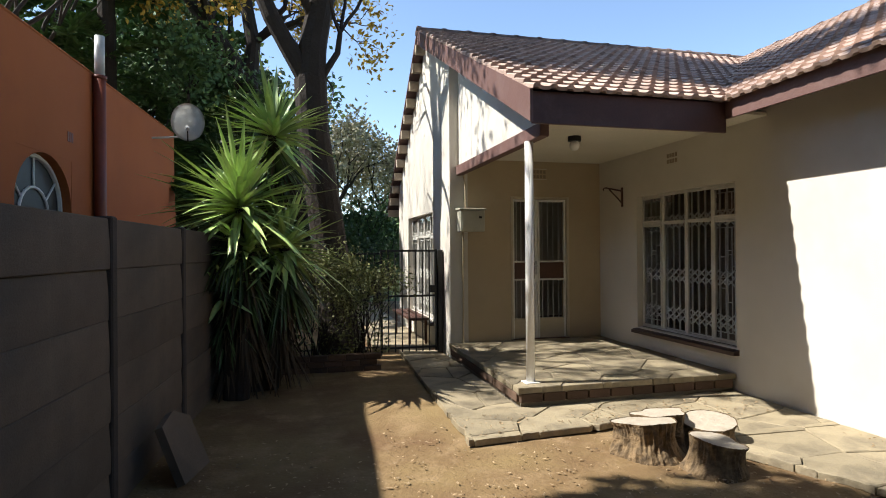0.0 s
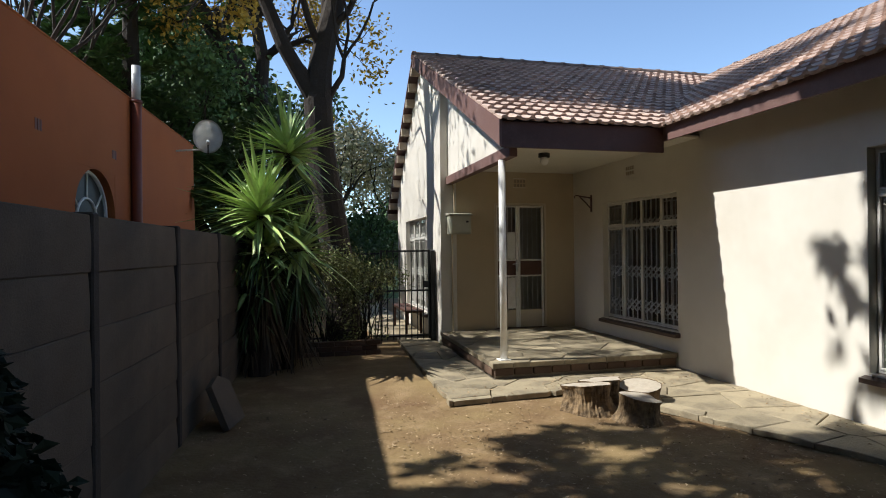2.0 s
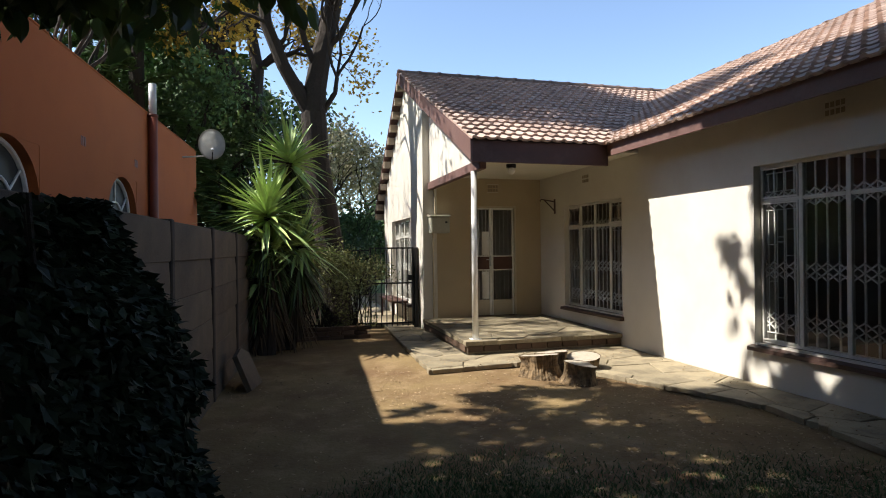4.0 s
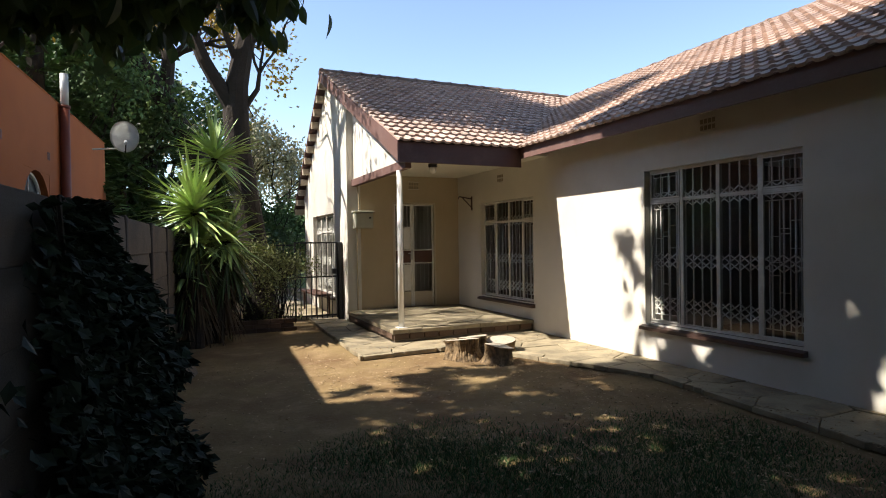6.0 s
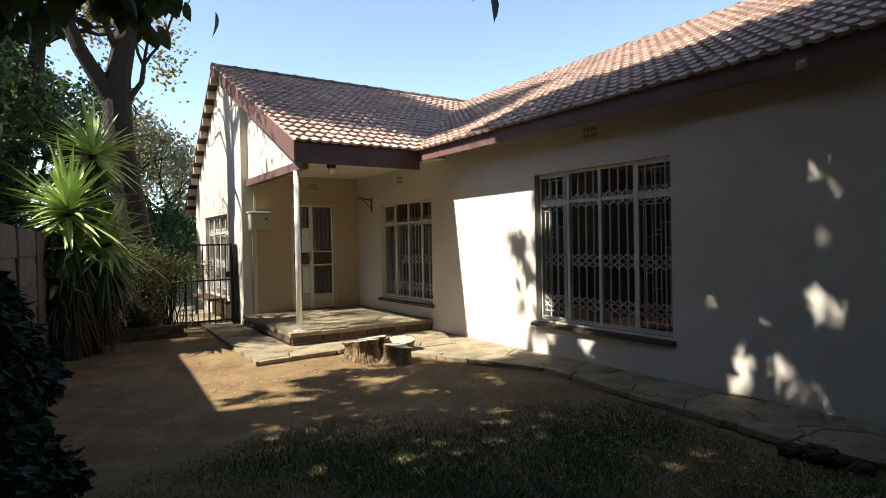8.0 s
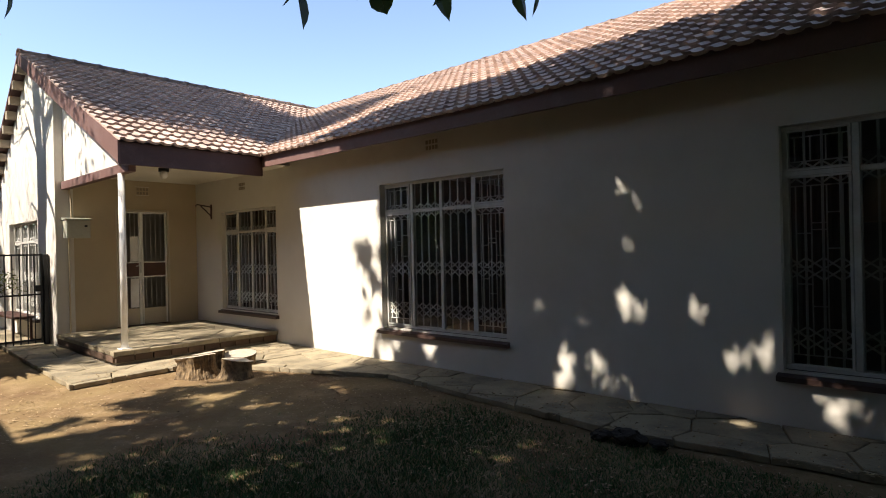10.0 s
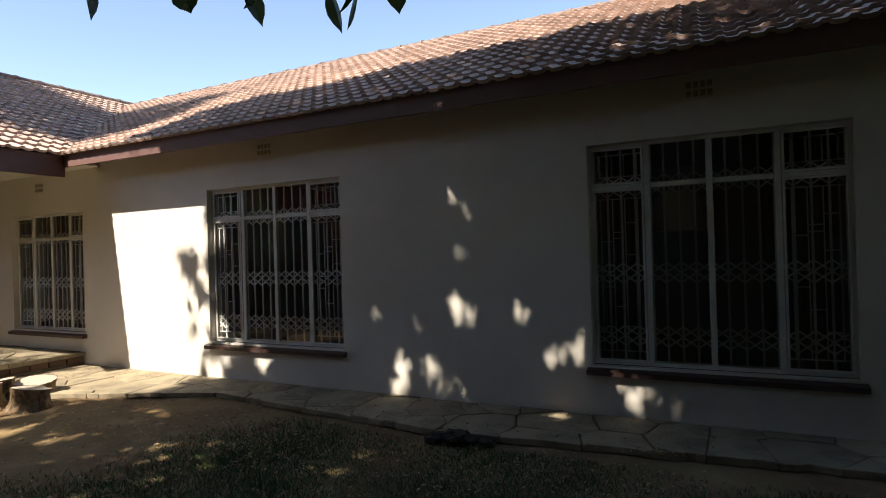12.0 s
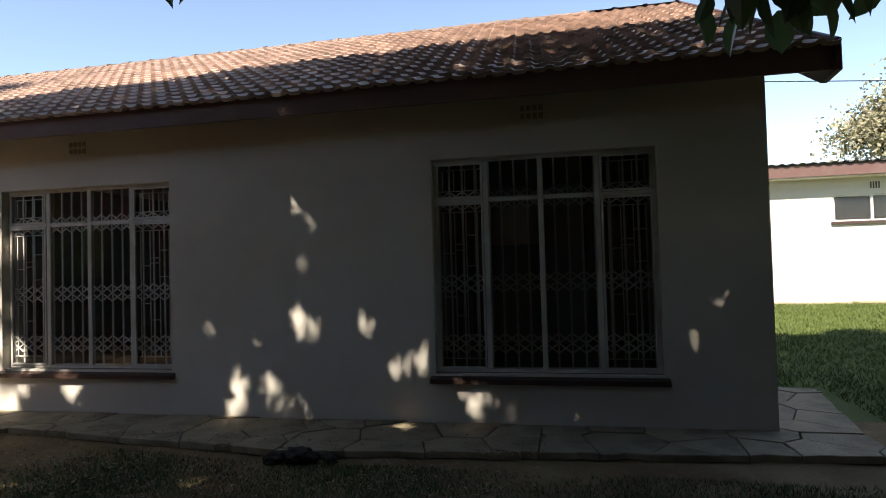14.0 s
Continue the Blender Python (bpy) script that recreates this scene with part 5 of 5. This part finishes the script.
    # added leaf curtains out of view beside and behind the yard, to cut sky light
    for _ in range(1000):
        x, y, z = rnd.uniform(-6.5, 1.0), rnd.uniform(-11.0, 0.2), rnd.uniform(2.2, 7.0)
        if (x < -1.35 and z > 2.2 + 1.2 * max(0.0, y + 1.2)) or (y < -5.6 and x < 0.9):
            clusters.append(Vector((x, y, z)))
    # added clusters above the view, to dim the lawn past the corner
    for _ in range(220):
        clusters.append(Vector((rnd.uniform(1.5, 4.0), rnd.uniform(-9.0, -5.2), rnd.uniform(5.6, 8.0))))
    # added unseen clusters to the south, to darken the wall near the corner
    for _ in range(420):
        clusters.append(Vector((rnd.uniform(0.9, 4.2), rnd.uniform(-9.5, -6.0), rnd.uniform(1.9, 7.0))))
    # added unseen clusters above the neighbour's roof, to block the western sky
    for _ in range(400):
        x, y = rnd.uniform(-6.0, -3.6), rnd.uniform(0.0, 6.0)
        clusters.append(Vector((x, y, rnd.uniform(4.2, 0.2 + KZ * x))))
    for c in clusters:
        spots = [c + Vector((rnd.gauss(0, 0.2), rnd.gauss(0, 0.2), rnd.gauss(0, 0.14))) for _ in range(rnd.randint(22, 30))]
        spots = [q - o for q in spots if not lit(q + Vector((0, 0, -0.06)))]
        spot = iter(spots)
        leaves_mesh(bm, len(spots), lambda: (next(spot), (0, 0, -0.2)), 0.19, 0.55, 0.5, 0.25, rnd)
    # leaves on the two low branches
    def along(pts, spread):
        def place():
            k = rnd.randrange(1, len(pts) - 1)
            f = rnd.random()
            return Vector(pts[k]).lerp(Vector(pts[k + 1]), f) + Vector((rnd.gauss(0, spread), rnd.gauss(0, spread), rnd.uniform(-0.10, spread))), (0, 0, -1.0)
        return place
    def mass():
        x = rnd.uniform(-2.0, -0.25)
        return Vector((x, rnd.uniform(0.25, 1.15), 2.56 + 0.10 * (x + 2.0) - 0.16 * math.exp(-((x + 1.15) / 0.22) ** 2) + 0.8 * rnd.random() ** 1.5 + 0.06 * math.sin(x * 9))) - o, None
    def mass_right():
        return Vector((rnd.gauss(1.0, 0.10), rnd.gauss(-3.28, 0.09), 2.13 + abs(rnd.gauss(0, 0.15)))) - o, None
    for n_, pl, L in ((420, along(low[1:], 0.2), 0.15), (200, along([low[2]] + side, 0.18), 0.15), (24, along([hang[3], (2.25, 3.5, 2.29), (1.78, 4.15, 2.28)], 0.035), 0.11), (1000, mass, 0.15), (70, mass_right, 0.13)):
        for _ in range(n_):
            broad_leaf(bm, pl()[0], L * rnd.uniform(0.7, 1.2), rnd)
    part("crown", bm, LEAF, t)


shade_tree()


# ---- outbuilding across the lawn ----
def outbuilding():
    X, Z0 = 12.9, 0.40
    b = empty("outbuilding", (X, -9.5, Z0))
    tagged(b, "low white outbuilding with brown fascia and corrugated roof", "outbuilding")
    part("wall", wall_mesh(bmesh.new(), "x", 0, 0.2, -6.0, 4.6, -0.1, 2.62, [(-1.6, 1.30, 1.70, 2.24)]), PLASTER, b, "white plaster wall")
    part("end_wall", abox(0.2, 4.0, 4.4, 4.6, -0.1, 2.62), PLASTER, b)
    part("fascia", abox(-0.36, -0.33, -6.2, 4.9, 2.62, 2.86, 0.004), BARGE, b, "brown fascia board")
    bm = bmesh.new()
    n = 300
    lo = [bm.verts.new((-0.42, -6.2 + 11.1 * i / n, 2.89 + 0.02 * math.sin(i * 1.2))) for i in range(n + 1)]
    hi = [bm.verts.new((4.2, -6.2 + 11.1 * i / n, 3.25 + 0.02 * math.sin(i * 1.2))) for i in range(n + 1)]
    for i in range(n):
        bm.faces.new((lo[i], lo[i + 1], hi[i + 1], hi[i]))
    bmesh.ops.solidify(bm, geom=bm.faces[:], thickness=0.01)
    part("roof", bm, METALROOF, b, "corrugated metal roof", True)
    part("soffit", abox(-0.33, 0.0, -6.2, 4.9, 2.60, 2.62), PLASTER, b)
    w = new("window")
    w.parent = b
    for k in range(4):
        y = 1.28 - k * 0.72
        part("mullion", abox(0.05, 0.09, y - 0.03, y + 0.02, 1.70, 2.24), WHITE, w)
    for z in (1.705, 2.215):
        part("frame", abox(0.048, 0.088, -1.6, 1.30, z, z + 0.025), WHITE, w)
    part("pane", sheet("x", 0.07, -1.6, 1.30, 1.71, 2.23), GLASS, w)
    part("backing", abox(0.3, 0.31, -1.7, 1.4, 1.6, 2.4), DOORWOOD, w)
    part("sill", abox(-0.05, 0.05, -1.65, 1.35, 1.64, 1.695), SILL, w)
    for k in range(4):
        part("vent_slot", abox(-0.005, 0.0, 0.42 + k * 0.05, 0.45 + k * 0.05, 2.36, 2.50), SILL, b)
    for k in range(9):
        part("paving_edge", abox(-0.5, -0.02, -5.5 + k * 1.1, -4.45 + k * 1.1, -0.1, 0.03 + 0.01 * (k % 3), 0.01), SLATE, b)
    tagged(put("cable", tube(bmesh.new(), [(11.8, 1.0, 3.12), (15.0, -3.2, 4.9), (20.0, -9.2, 7.1), (20.0, -12.5, 6.83), (20.0, -22.0, 6.1), (20.0, -40.0, 5.2)], [0.018] * 6, 5), BLACK), "black overhead cable beyond the house", "cable")


outbuilding()


# ---- grass, litter ----
def scatter():
    rnd = random.Random(91)
    bm = bmesh.new()
    verts, faces = [], []

    def on_path(x, y):
        edge = 3.45 + max(0, y) * 0.15
        return x > edge - 0.05 or (y > 4.6 and x > 1.2)
    n = 0
    while n < 165000:
        x, y = rnd.uniform(-1.2, 3.6), rnd.uniform(-4.6, 2.6)
        dens = noise.noise((x * 0.7, y * 0.7, 4)) + 1.15 - max(0, y - 0.6) * 0.75 - max(0, x - 2.2) * 0.6
        if rnd.random() > dens or on_path(x, y):
            continue
        n += 1
        h, a, w = rnd.uniform(0.008, 0.03), rnd.uniform(0, 6.28), rnd.uniform(0.002, 0.005)
        lx, ly = rnd.gauss(0, 0.02), rnd.gauss(0, 0.02)
        i = len(verts)
        verts += [(x - w * math.cos(a), y - w * math.sin(a), -0.015), (x + w * math.cos(a), y + w * math.sin(a), -0.015), (x + lx, y + ly, h)]
        faces.append((i, i + 1, i + 2))
    me = bpy.data.meshes.new("grass")
    me.from_pydata(verts, [], faces)
    me.materials.append(GRASS)
    tagged(new("grass", me), "short patchy grass on shaded earth", "grass", kind="stuff")
    verts, faces = [], []
    for k in range(42000):
        x, y = rnd.uniform(4.95, 12.4), rnd.uniform(-11.0, -4.9)
        if x < 6.2 and y > -5.3:
            continue
        z = ground_z(x, y)
        h, a, w = rnd.uniform(0.03, 0.06), rnd.uniform(0, 6.28), rnd.uniform(0.004, 0.009)
        i = len(verts)
        verts += [(x - w * math.cos(a), y - w * math.sin(a), z), (x + w * math.cos(a), y + w * math.sin(a), z), (x + rnd.gauss(0, 0.03), y + rnd.gauss(0, 0.03), z + h)]
        faces.append((i, i + 1, i + 2))
    me = bpy.data.meshes.new("lawn_grass")
    me.from_pydata(verts, [], faces)
    me.materials.append(LAWN)
    tagged(new("lawn_grass", me), "sunlit green lawn grass", "grass", kind="stuff")
    bm = bmesh.new()
    for k in range(17000):
        x, y = rnd.uniform(-1.0, 4.35), rnd.uniform(-2.5, 5.4)
        dens = 0.35 + 0.5 * noise.noise((x, y, 8)) + (0.5 if abs(x - 3.1) < 0.7 else 0)
        if rnd.random() > dens:
            continue
        zz = 0.056 if x > 3.5 + max(0, y) * 0.15 else 0.004
        if y > 4.8 and x > 1.25:
            zz = 0.056
        s = rnd.uniform(0.005, 0.022)
        a = rnd.uniform(0, 6.28)
        c, d = math.cos(a) * s, math.sin(a) * s
        up = rnd.uniform(0, 0.012)
        f = [bm.verts.new(p) for p in ((x - c, y - d, zz), (x - d * 0.45, y + c * 0.45, zz + up), (x + c, y + d, zz + 0.004), (x + d * 0.45, y - c * 0.45, zz + up * 0.6))]
        bm.faces.new(f)
    ob = put("leaf_litter", bm, LITTER)
    tagged(ob, "scattered dry fallen leaves and chips on the earth", "leaf litter", kind="stuff")


scatter()


def stones():
    rnd = random.Random(95)
    for k, (x, y, r) in enumerate(((3.42, -0.72, 0.12), (3.38, -0.50, 0.07), (3.46, -0.95, 0.06))):
        bm = bmesh.new()
        bmesh.ops.create_icosphere(bm, subdivisions=3, radius=r)
        for v in bm.verts:
            v.co *= 1 + 0.7 * noise.noise(v.co * 9 + Vector((k * 3, 0, 0))) + 0.35 * noise.noise(v.co * 28)
            v.co.z *= 0.5
        tagged(put("stone", bm, BARK), "dark broken lump at the edge of the path", "stone", group="stones along the path").location = (x, y, r * 0.35)


stones()


# ---- flagstones ----
def clip(poly, area):
    """Cuts a convex stone by a convex area (both counter-clockwise)."""
    out = poly
    for (x0, y0), (x1, y1) in zip(area, area[1:] + area[:1]):
        cur, out = out, []
        if not cur:
            return []
        side = lambda p: (x1 - x0) * (p[1] - y0) - (y1 - y0) * (p[0] - x0)
        for a, b in zip(cur, cur[1:] + cur[:1]):
            sa, sb = side(a), side(b)
            if sa >= 0:
                out.append(a)
            if sa * sb < 0:
                f = sa / (sa - sb)
                out.append((a[0] + (b[0] - a[0]) * f, a[1] + (b[1] - a[1]) * f))
    return out


YARD_EDGE = [(1.31, 9.2), (1.31, 5.6), (1.27, 4.80), (2.70, 4.92), (2.95, 4.45), (3.80, 2.37), (3.49, -0.46), (3.65, -2.46), (3.85, -4.9), (6.0, -5.2)]


def near_edge(x, y):
    """Whether a stone's corner lies on the path's broken edge."""
    for (x0, y0), (x1, y1) in zip(YARD_EDGE, YARD_EDGE[1:]):
        dx, dy = x1 - x0, y1 - y0
        f = max(0.0, min(1.0, ((x - x0) * dx + (y - y0) * dy) / (dx * dx + dy * dy)))
        if math.hypot(x - x0 - f * dx, y - y0 - f * dy) < 0.05:
            return True
    return False


def broken(cell, cx, cy, rnd):
    """Cuts the straight outer side of an edge stone into an uneven one."""
    out = []
    for a, b in zip(cell, cell[1:] + cell[:1]):
        out.append(a)
        if near_edge(*a) and near_edge(*b) and math.hypot(a[0] - b[0], a[1] - b[1]) > 0.12:
            for f in (0.25, 0.5, 0.75):
                q = rnd.uniform(0.0, 0.16)
                x, y = a[0] + (b[0] - a[0]) * f, a[1] + (b[1] - a[1]) * f
                out.append((x + (cx - x) * q, y + (cy - y) * q))
    return out


def flagstones(owner, areas, size, z, thick, seed):
    """Irregular stones: the cells of jittered points, shrunk for the joints, cut by each convex area."""
    rnd = random.Random(seed)
    for area in areas:
        xs, ys = [p[0] for p in area], [p[1] for p in area]
        pts = []
        nx, ny = int((max(xs) - min(xs)) / size) + 3, int((max(ys) - min(ys)) / size) + 3
        for i in range(nx):
            for j in range(ny):
                pts.append((min(xs) - size + (i + 0.5 + rnd.uniform(-0.42, 0.42)) * size, min(ys) - size + (j + 0.5 + rnd.uniform(-0.42, 0.42)) * size))
        for p in pts:
            cell = [(p[0] + size * 1.5 * math.cos(t), p[1] + size * 1.5 * math.sin(t)) for t in [6.2832 * k / 12 for k in range(12)]]
            for q in pts:
                dx, dy = q[0] - p[0], q[1] - p[1]
                if q is p or dx * dx + dy * dy > 9 * size * size:
                    continue
                mx, my = (p[0] + q[0]) / 2, (p[1] + q[1]) / 2
                cell = clip(cell, [(mx - dy * 9, my + dx * 9), (mx + dy * -9 - dx * 20, my + dx * 9 - dy * 20), (mx + dy * 9 - dx * 20, my - dx * 9 - dy * 20), (mx + dy * 9, my - dx * 9)]) if cell else cell
            cell = clip(cell, area) if cell else cell
            if len(cell) < 3:
                continue
            cx, cy = sum(c[0] for c in cell) / len(cell), sum(c[1] for c in cell) / len(cell)
            rmin = min(math.hypot(c[0] - cx, c[1] - cy) for c in cell)
            if rmin < 0.035:
                continue
            cell = broken(cell, cx, cy, rnd)
            k = max(0.85, 1 - 0.005 / rmin)
            poly = [(cx + (c[0] - cx) * k, cy + (c[1] - cy) * k) for c in cell]
            bm = bmesh.new()
            h = rnd.uniform(-0.004, 0.006)
            lo = [bm.verts.new((x - cx, y - cy, -thick)) for x, y in poly]
            mid = [bm.verts.new((x - cx, y - cy, h - 0.006)) for x, y in poly]
            top = [bm.verts.new(((x - cx) * 0.975, (y - cy) * 0.975, h + rnd.uniform(-0.002, 0.002))) for x, y in poly]
            for ra, rb in ((lo, mid), (mid, top)):
                for i in range(len(poly)):
                    j = (i + 1) % len(poly)
                    bm.faces.new((ra[i], ra[j], rb[j], rb[i]))
            bm.faces.new(top)
            ob = put("flagstone", bm, SLATE)
            ob.parent = owner
            ob.location = (cx, cy, z)


flagstones(bpy.data.objects["porch_slab"], [[(1.985, 5.575), (4.395, 5.575), (4.395, 8.345), (2.05, 8.345)]], 0.46, 0.229, 0.05, 5)
flagstones(bpy.data.objects["pavement"],
           [[(1.27, 4.80), (2.70, 4.92), (2.70, 5.62), (1.31, 5.62)], [(1.31, 5.62), (2.02, 5.62), (2.065, 9.2), (1.48, 9.2)],
            [(2.70, 4.92), (2.95, 4.45), (4.395, 4.45), (4.395, 5.62), (2.70, 5.62)], [(2.95, 4.45), (3.80, 2.37), (4.395, 2.37), (4.395, 4.45)],
            [(3.80, 2.37), (3.49, -0.46), (4.395, -0.46), (4.395, 2.37)], [(3.49, -0.46), (3.65, -2.46), (4.395, -2.46), (4.395, -0.46)],
            [(3.65, -2.46), (3.85, -4.9), (4.395, -4.9), (4.395, -2.46)], [(4.395, -4.9), (6.0, -5.2), (6.2, -4.31), (4.395, -4.31)]], 0.50, 0.047, 0.05, 6)


def riser_bricks():
    owner = bpy.data.objects["porch_plinth"]
    me = None
    for k in range(10):
        if me is None:
            ob = put("brick", abox(0, 0.222, -0.03, 0.03, 0, 0.085, 0.006), BRICK)
            me = ob.data
        else:
            ob = new("brick", me)
        ob.parent = owner
        ob.location = (2.02 + k * 0.2365, 5.625, 0.083)
    for k in range(11):
        ob = new("brick", me)
        ob.parent = owner
        ob.matrix_basis = pose(2.022 + 0.0052 * k, 5.87 + k * 0.2365, 0.083, 0, 0, -90)


riser_bricks()


# ---- roof tiles ----
def tile_mesh():
    """One interlocking tile, 0.155 wide and 0.29 long: flat pan, raised roll, thick lower lip in its own tone. Local x
    across, y up the slope.
    """
    prof = [(0.0, 0.014), (0.016, 0.026), (0.056, 0.026), (0.074, 0.008), (0.112, 0.005), (0.148, 0.008), (0.164, 0.016)]
    bm = bmesh.new()
    t = 0.032
    rows = []
    for y, lift in ((0.0, 0.040), (0.29, 0.0)):
        rows.append(([bm.verts.new((x, y, z + lift)) for x, z in prof], [bm.verts.new((x, y, z + lift - t)) for x, z in prof]))
    (a, al), (b, bl) = rows
    for i in range(len(prof) - 1):
        bm.faces.new((a[i], a[i + 1], b[i + 1], b[i]))
        bm.faces.new((al[i + 1], al[i], a[i], a[i + 1])).material_index = 1
        bm.faces.new((al[i], al[i + 1], bl[i + 1], bl[i]))
    bm.faces.new((al[0], bl[0], b[0], a[0]))
    bm.faces.new((a[-1], b[-1], bl[-1], al[-1]))
    bmesh.ops.recalc_face_normals(bm, faces=bm.faces[:])
    me = bpy.data.meshes.new("roof_tile")
    bm.to_mesh(me)
    bm.free()
    me.materials.append(TILE)
    me.materials.append(TILELIP)
    return me


def tiles():
    rnd = random.Random(101)
    me = tile_mesh()
    base_v = [v.co.copy() for v in me.vertices]
    base_f = [tuple(p.vertices) for p in me.polygons]
    base_m = [p.material_index for p in me.polygons]
    jobs = []
    gauge, width = 0.24, 0.155
    # main slope: x along the eave
    ang = math.atan(PM)
    for r in range(40):
        run = r * gauge * math.cos(ang)
        y = ME - 0.03 + run
        if y > MR - 0.2:
            break
        x = VERGE + 0.01
        while x < min(12.0, WE + run / VALLEY + 0.25):
            jobs.append((Matrix.Translation((x, y, roof_m(y) - 0.03)) @ Euler((ang + rnd.gauss(0, 0.010), 0, rnd.gauss(0, 0.012))).to_matrix().to_4x4(), "m"))
            x += width
    # wing slope: runs along -y
    ang = math.atan(PW)
    for r in range(40):
        run = r * gauge * math.cos(ang)
        xw = WE - 0.03 + run
        if xw > WR - 0.2:
            break
        yy = verge(xw)
        while yy < ME + run * VALLEY + 0.15:
            m = Matrix.Translation((xw, yy + width, roof_w(xw) - 0.03)) @ Euler((0, 0, radians(-90))).to_matrix().to_4x4() @ Euler((ang + rnd.gauss(0, 0.010), 0, rnd.gauss(0, 0.012))).to_matrix().to_4x4()
            jobs.append((m, "w"))
            yy += width
    off = Matrix.Translation((-WR, -MR, 0))
    # the 300 in the stretch nearest to the yard are single parts
    near = sorted(range(len(jobs)), key=lambda i: (jobs[i][0].translation - Vector((2.6, 2.0, 2.9))).length)[:300]
    near_set = set(near)
    verts, faces = [], []
    for i, (m, kind) in enumerate(jobs):
        mm = off @ m
        if i in near_set:
            ob = new("roof_tile", me)
            ob.parent = ROOF
            ob.matrix_basis = mm
        else:
            n = len(verts)
            verts += [tuple(mm @ v) for v in base_v]
            faces += [tuple(k + n for k in f) for f in base_f]
    far = bpy.data.meshes.new("roof_tiles_beyond")
    far.from_pydata(verts, [], faces)
    far.materials.append(TILE)
    far.materials.append(TILELIP)
    far.polygons.foreach_set("material_index", base_m * (len(faces) // len(base_f)))
    ob = new("roof_tiles_beyond", far)
    ob.parent = ROOF
    tagged(ob, "rows of weathered red-brown roof tiles", kind="stuff")
    # ridge caps
    cap = None
    for axis, n in (("x", 15), ("y", 34)):
        for k in range(n):
            if cap is None:
                bm = bmesh.new()
                prof = [(math.cos(t) * 0.11, math.sin(t) * 0.085 - 0.035) for t in [math.pi * i / 8 for i in range(9)]]
                L, q = 0.43, 1.22
                r0 = [bm.verts.new((0, y * q, z * q)) for y, z in prof]
                r1 = [bm.verts.new((0.06, y * q, z * q)) for y, z in prof]
                r2 = [bm.verts.new((0.061, y, z)) for y, z in prof]
                r3 = [bm.verts.new((L, y, z)) for y, z in prof]
                for ra, rb in ((r0, r1), (r1, r2), (r2, r3)):
                    for i in range(8):
                        bm.faces.new((ra[i], rb[i], rb[i + 1], ra[i + 1]))
                bmesh.ops.solidify(bm, geom=bm.faces[:], thickness=0.015)
                cap = bpy.data.meshes.new("ridge_cap")
                bm.to_mesh(cap)
                bm.free()
                cap.materials.append(TILE)
            ob = new("ridge_cap", cap)
            ob.parent = ROOF
            if axis == "x":
                ob.matrix_basis = off @ pose(VERGE + k * 0.42, MR, roof_m(MR) - 0.01)
            else:
                ob.matrix_basis = off @ pose(WR, verge(WR) + k * 0.42, roof_w(WR) - 0.035, 0, 0, 90)


tiles()
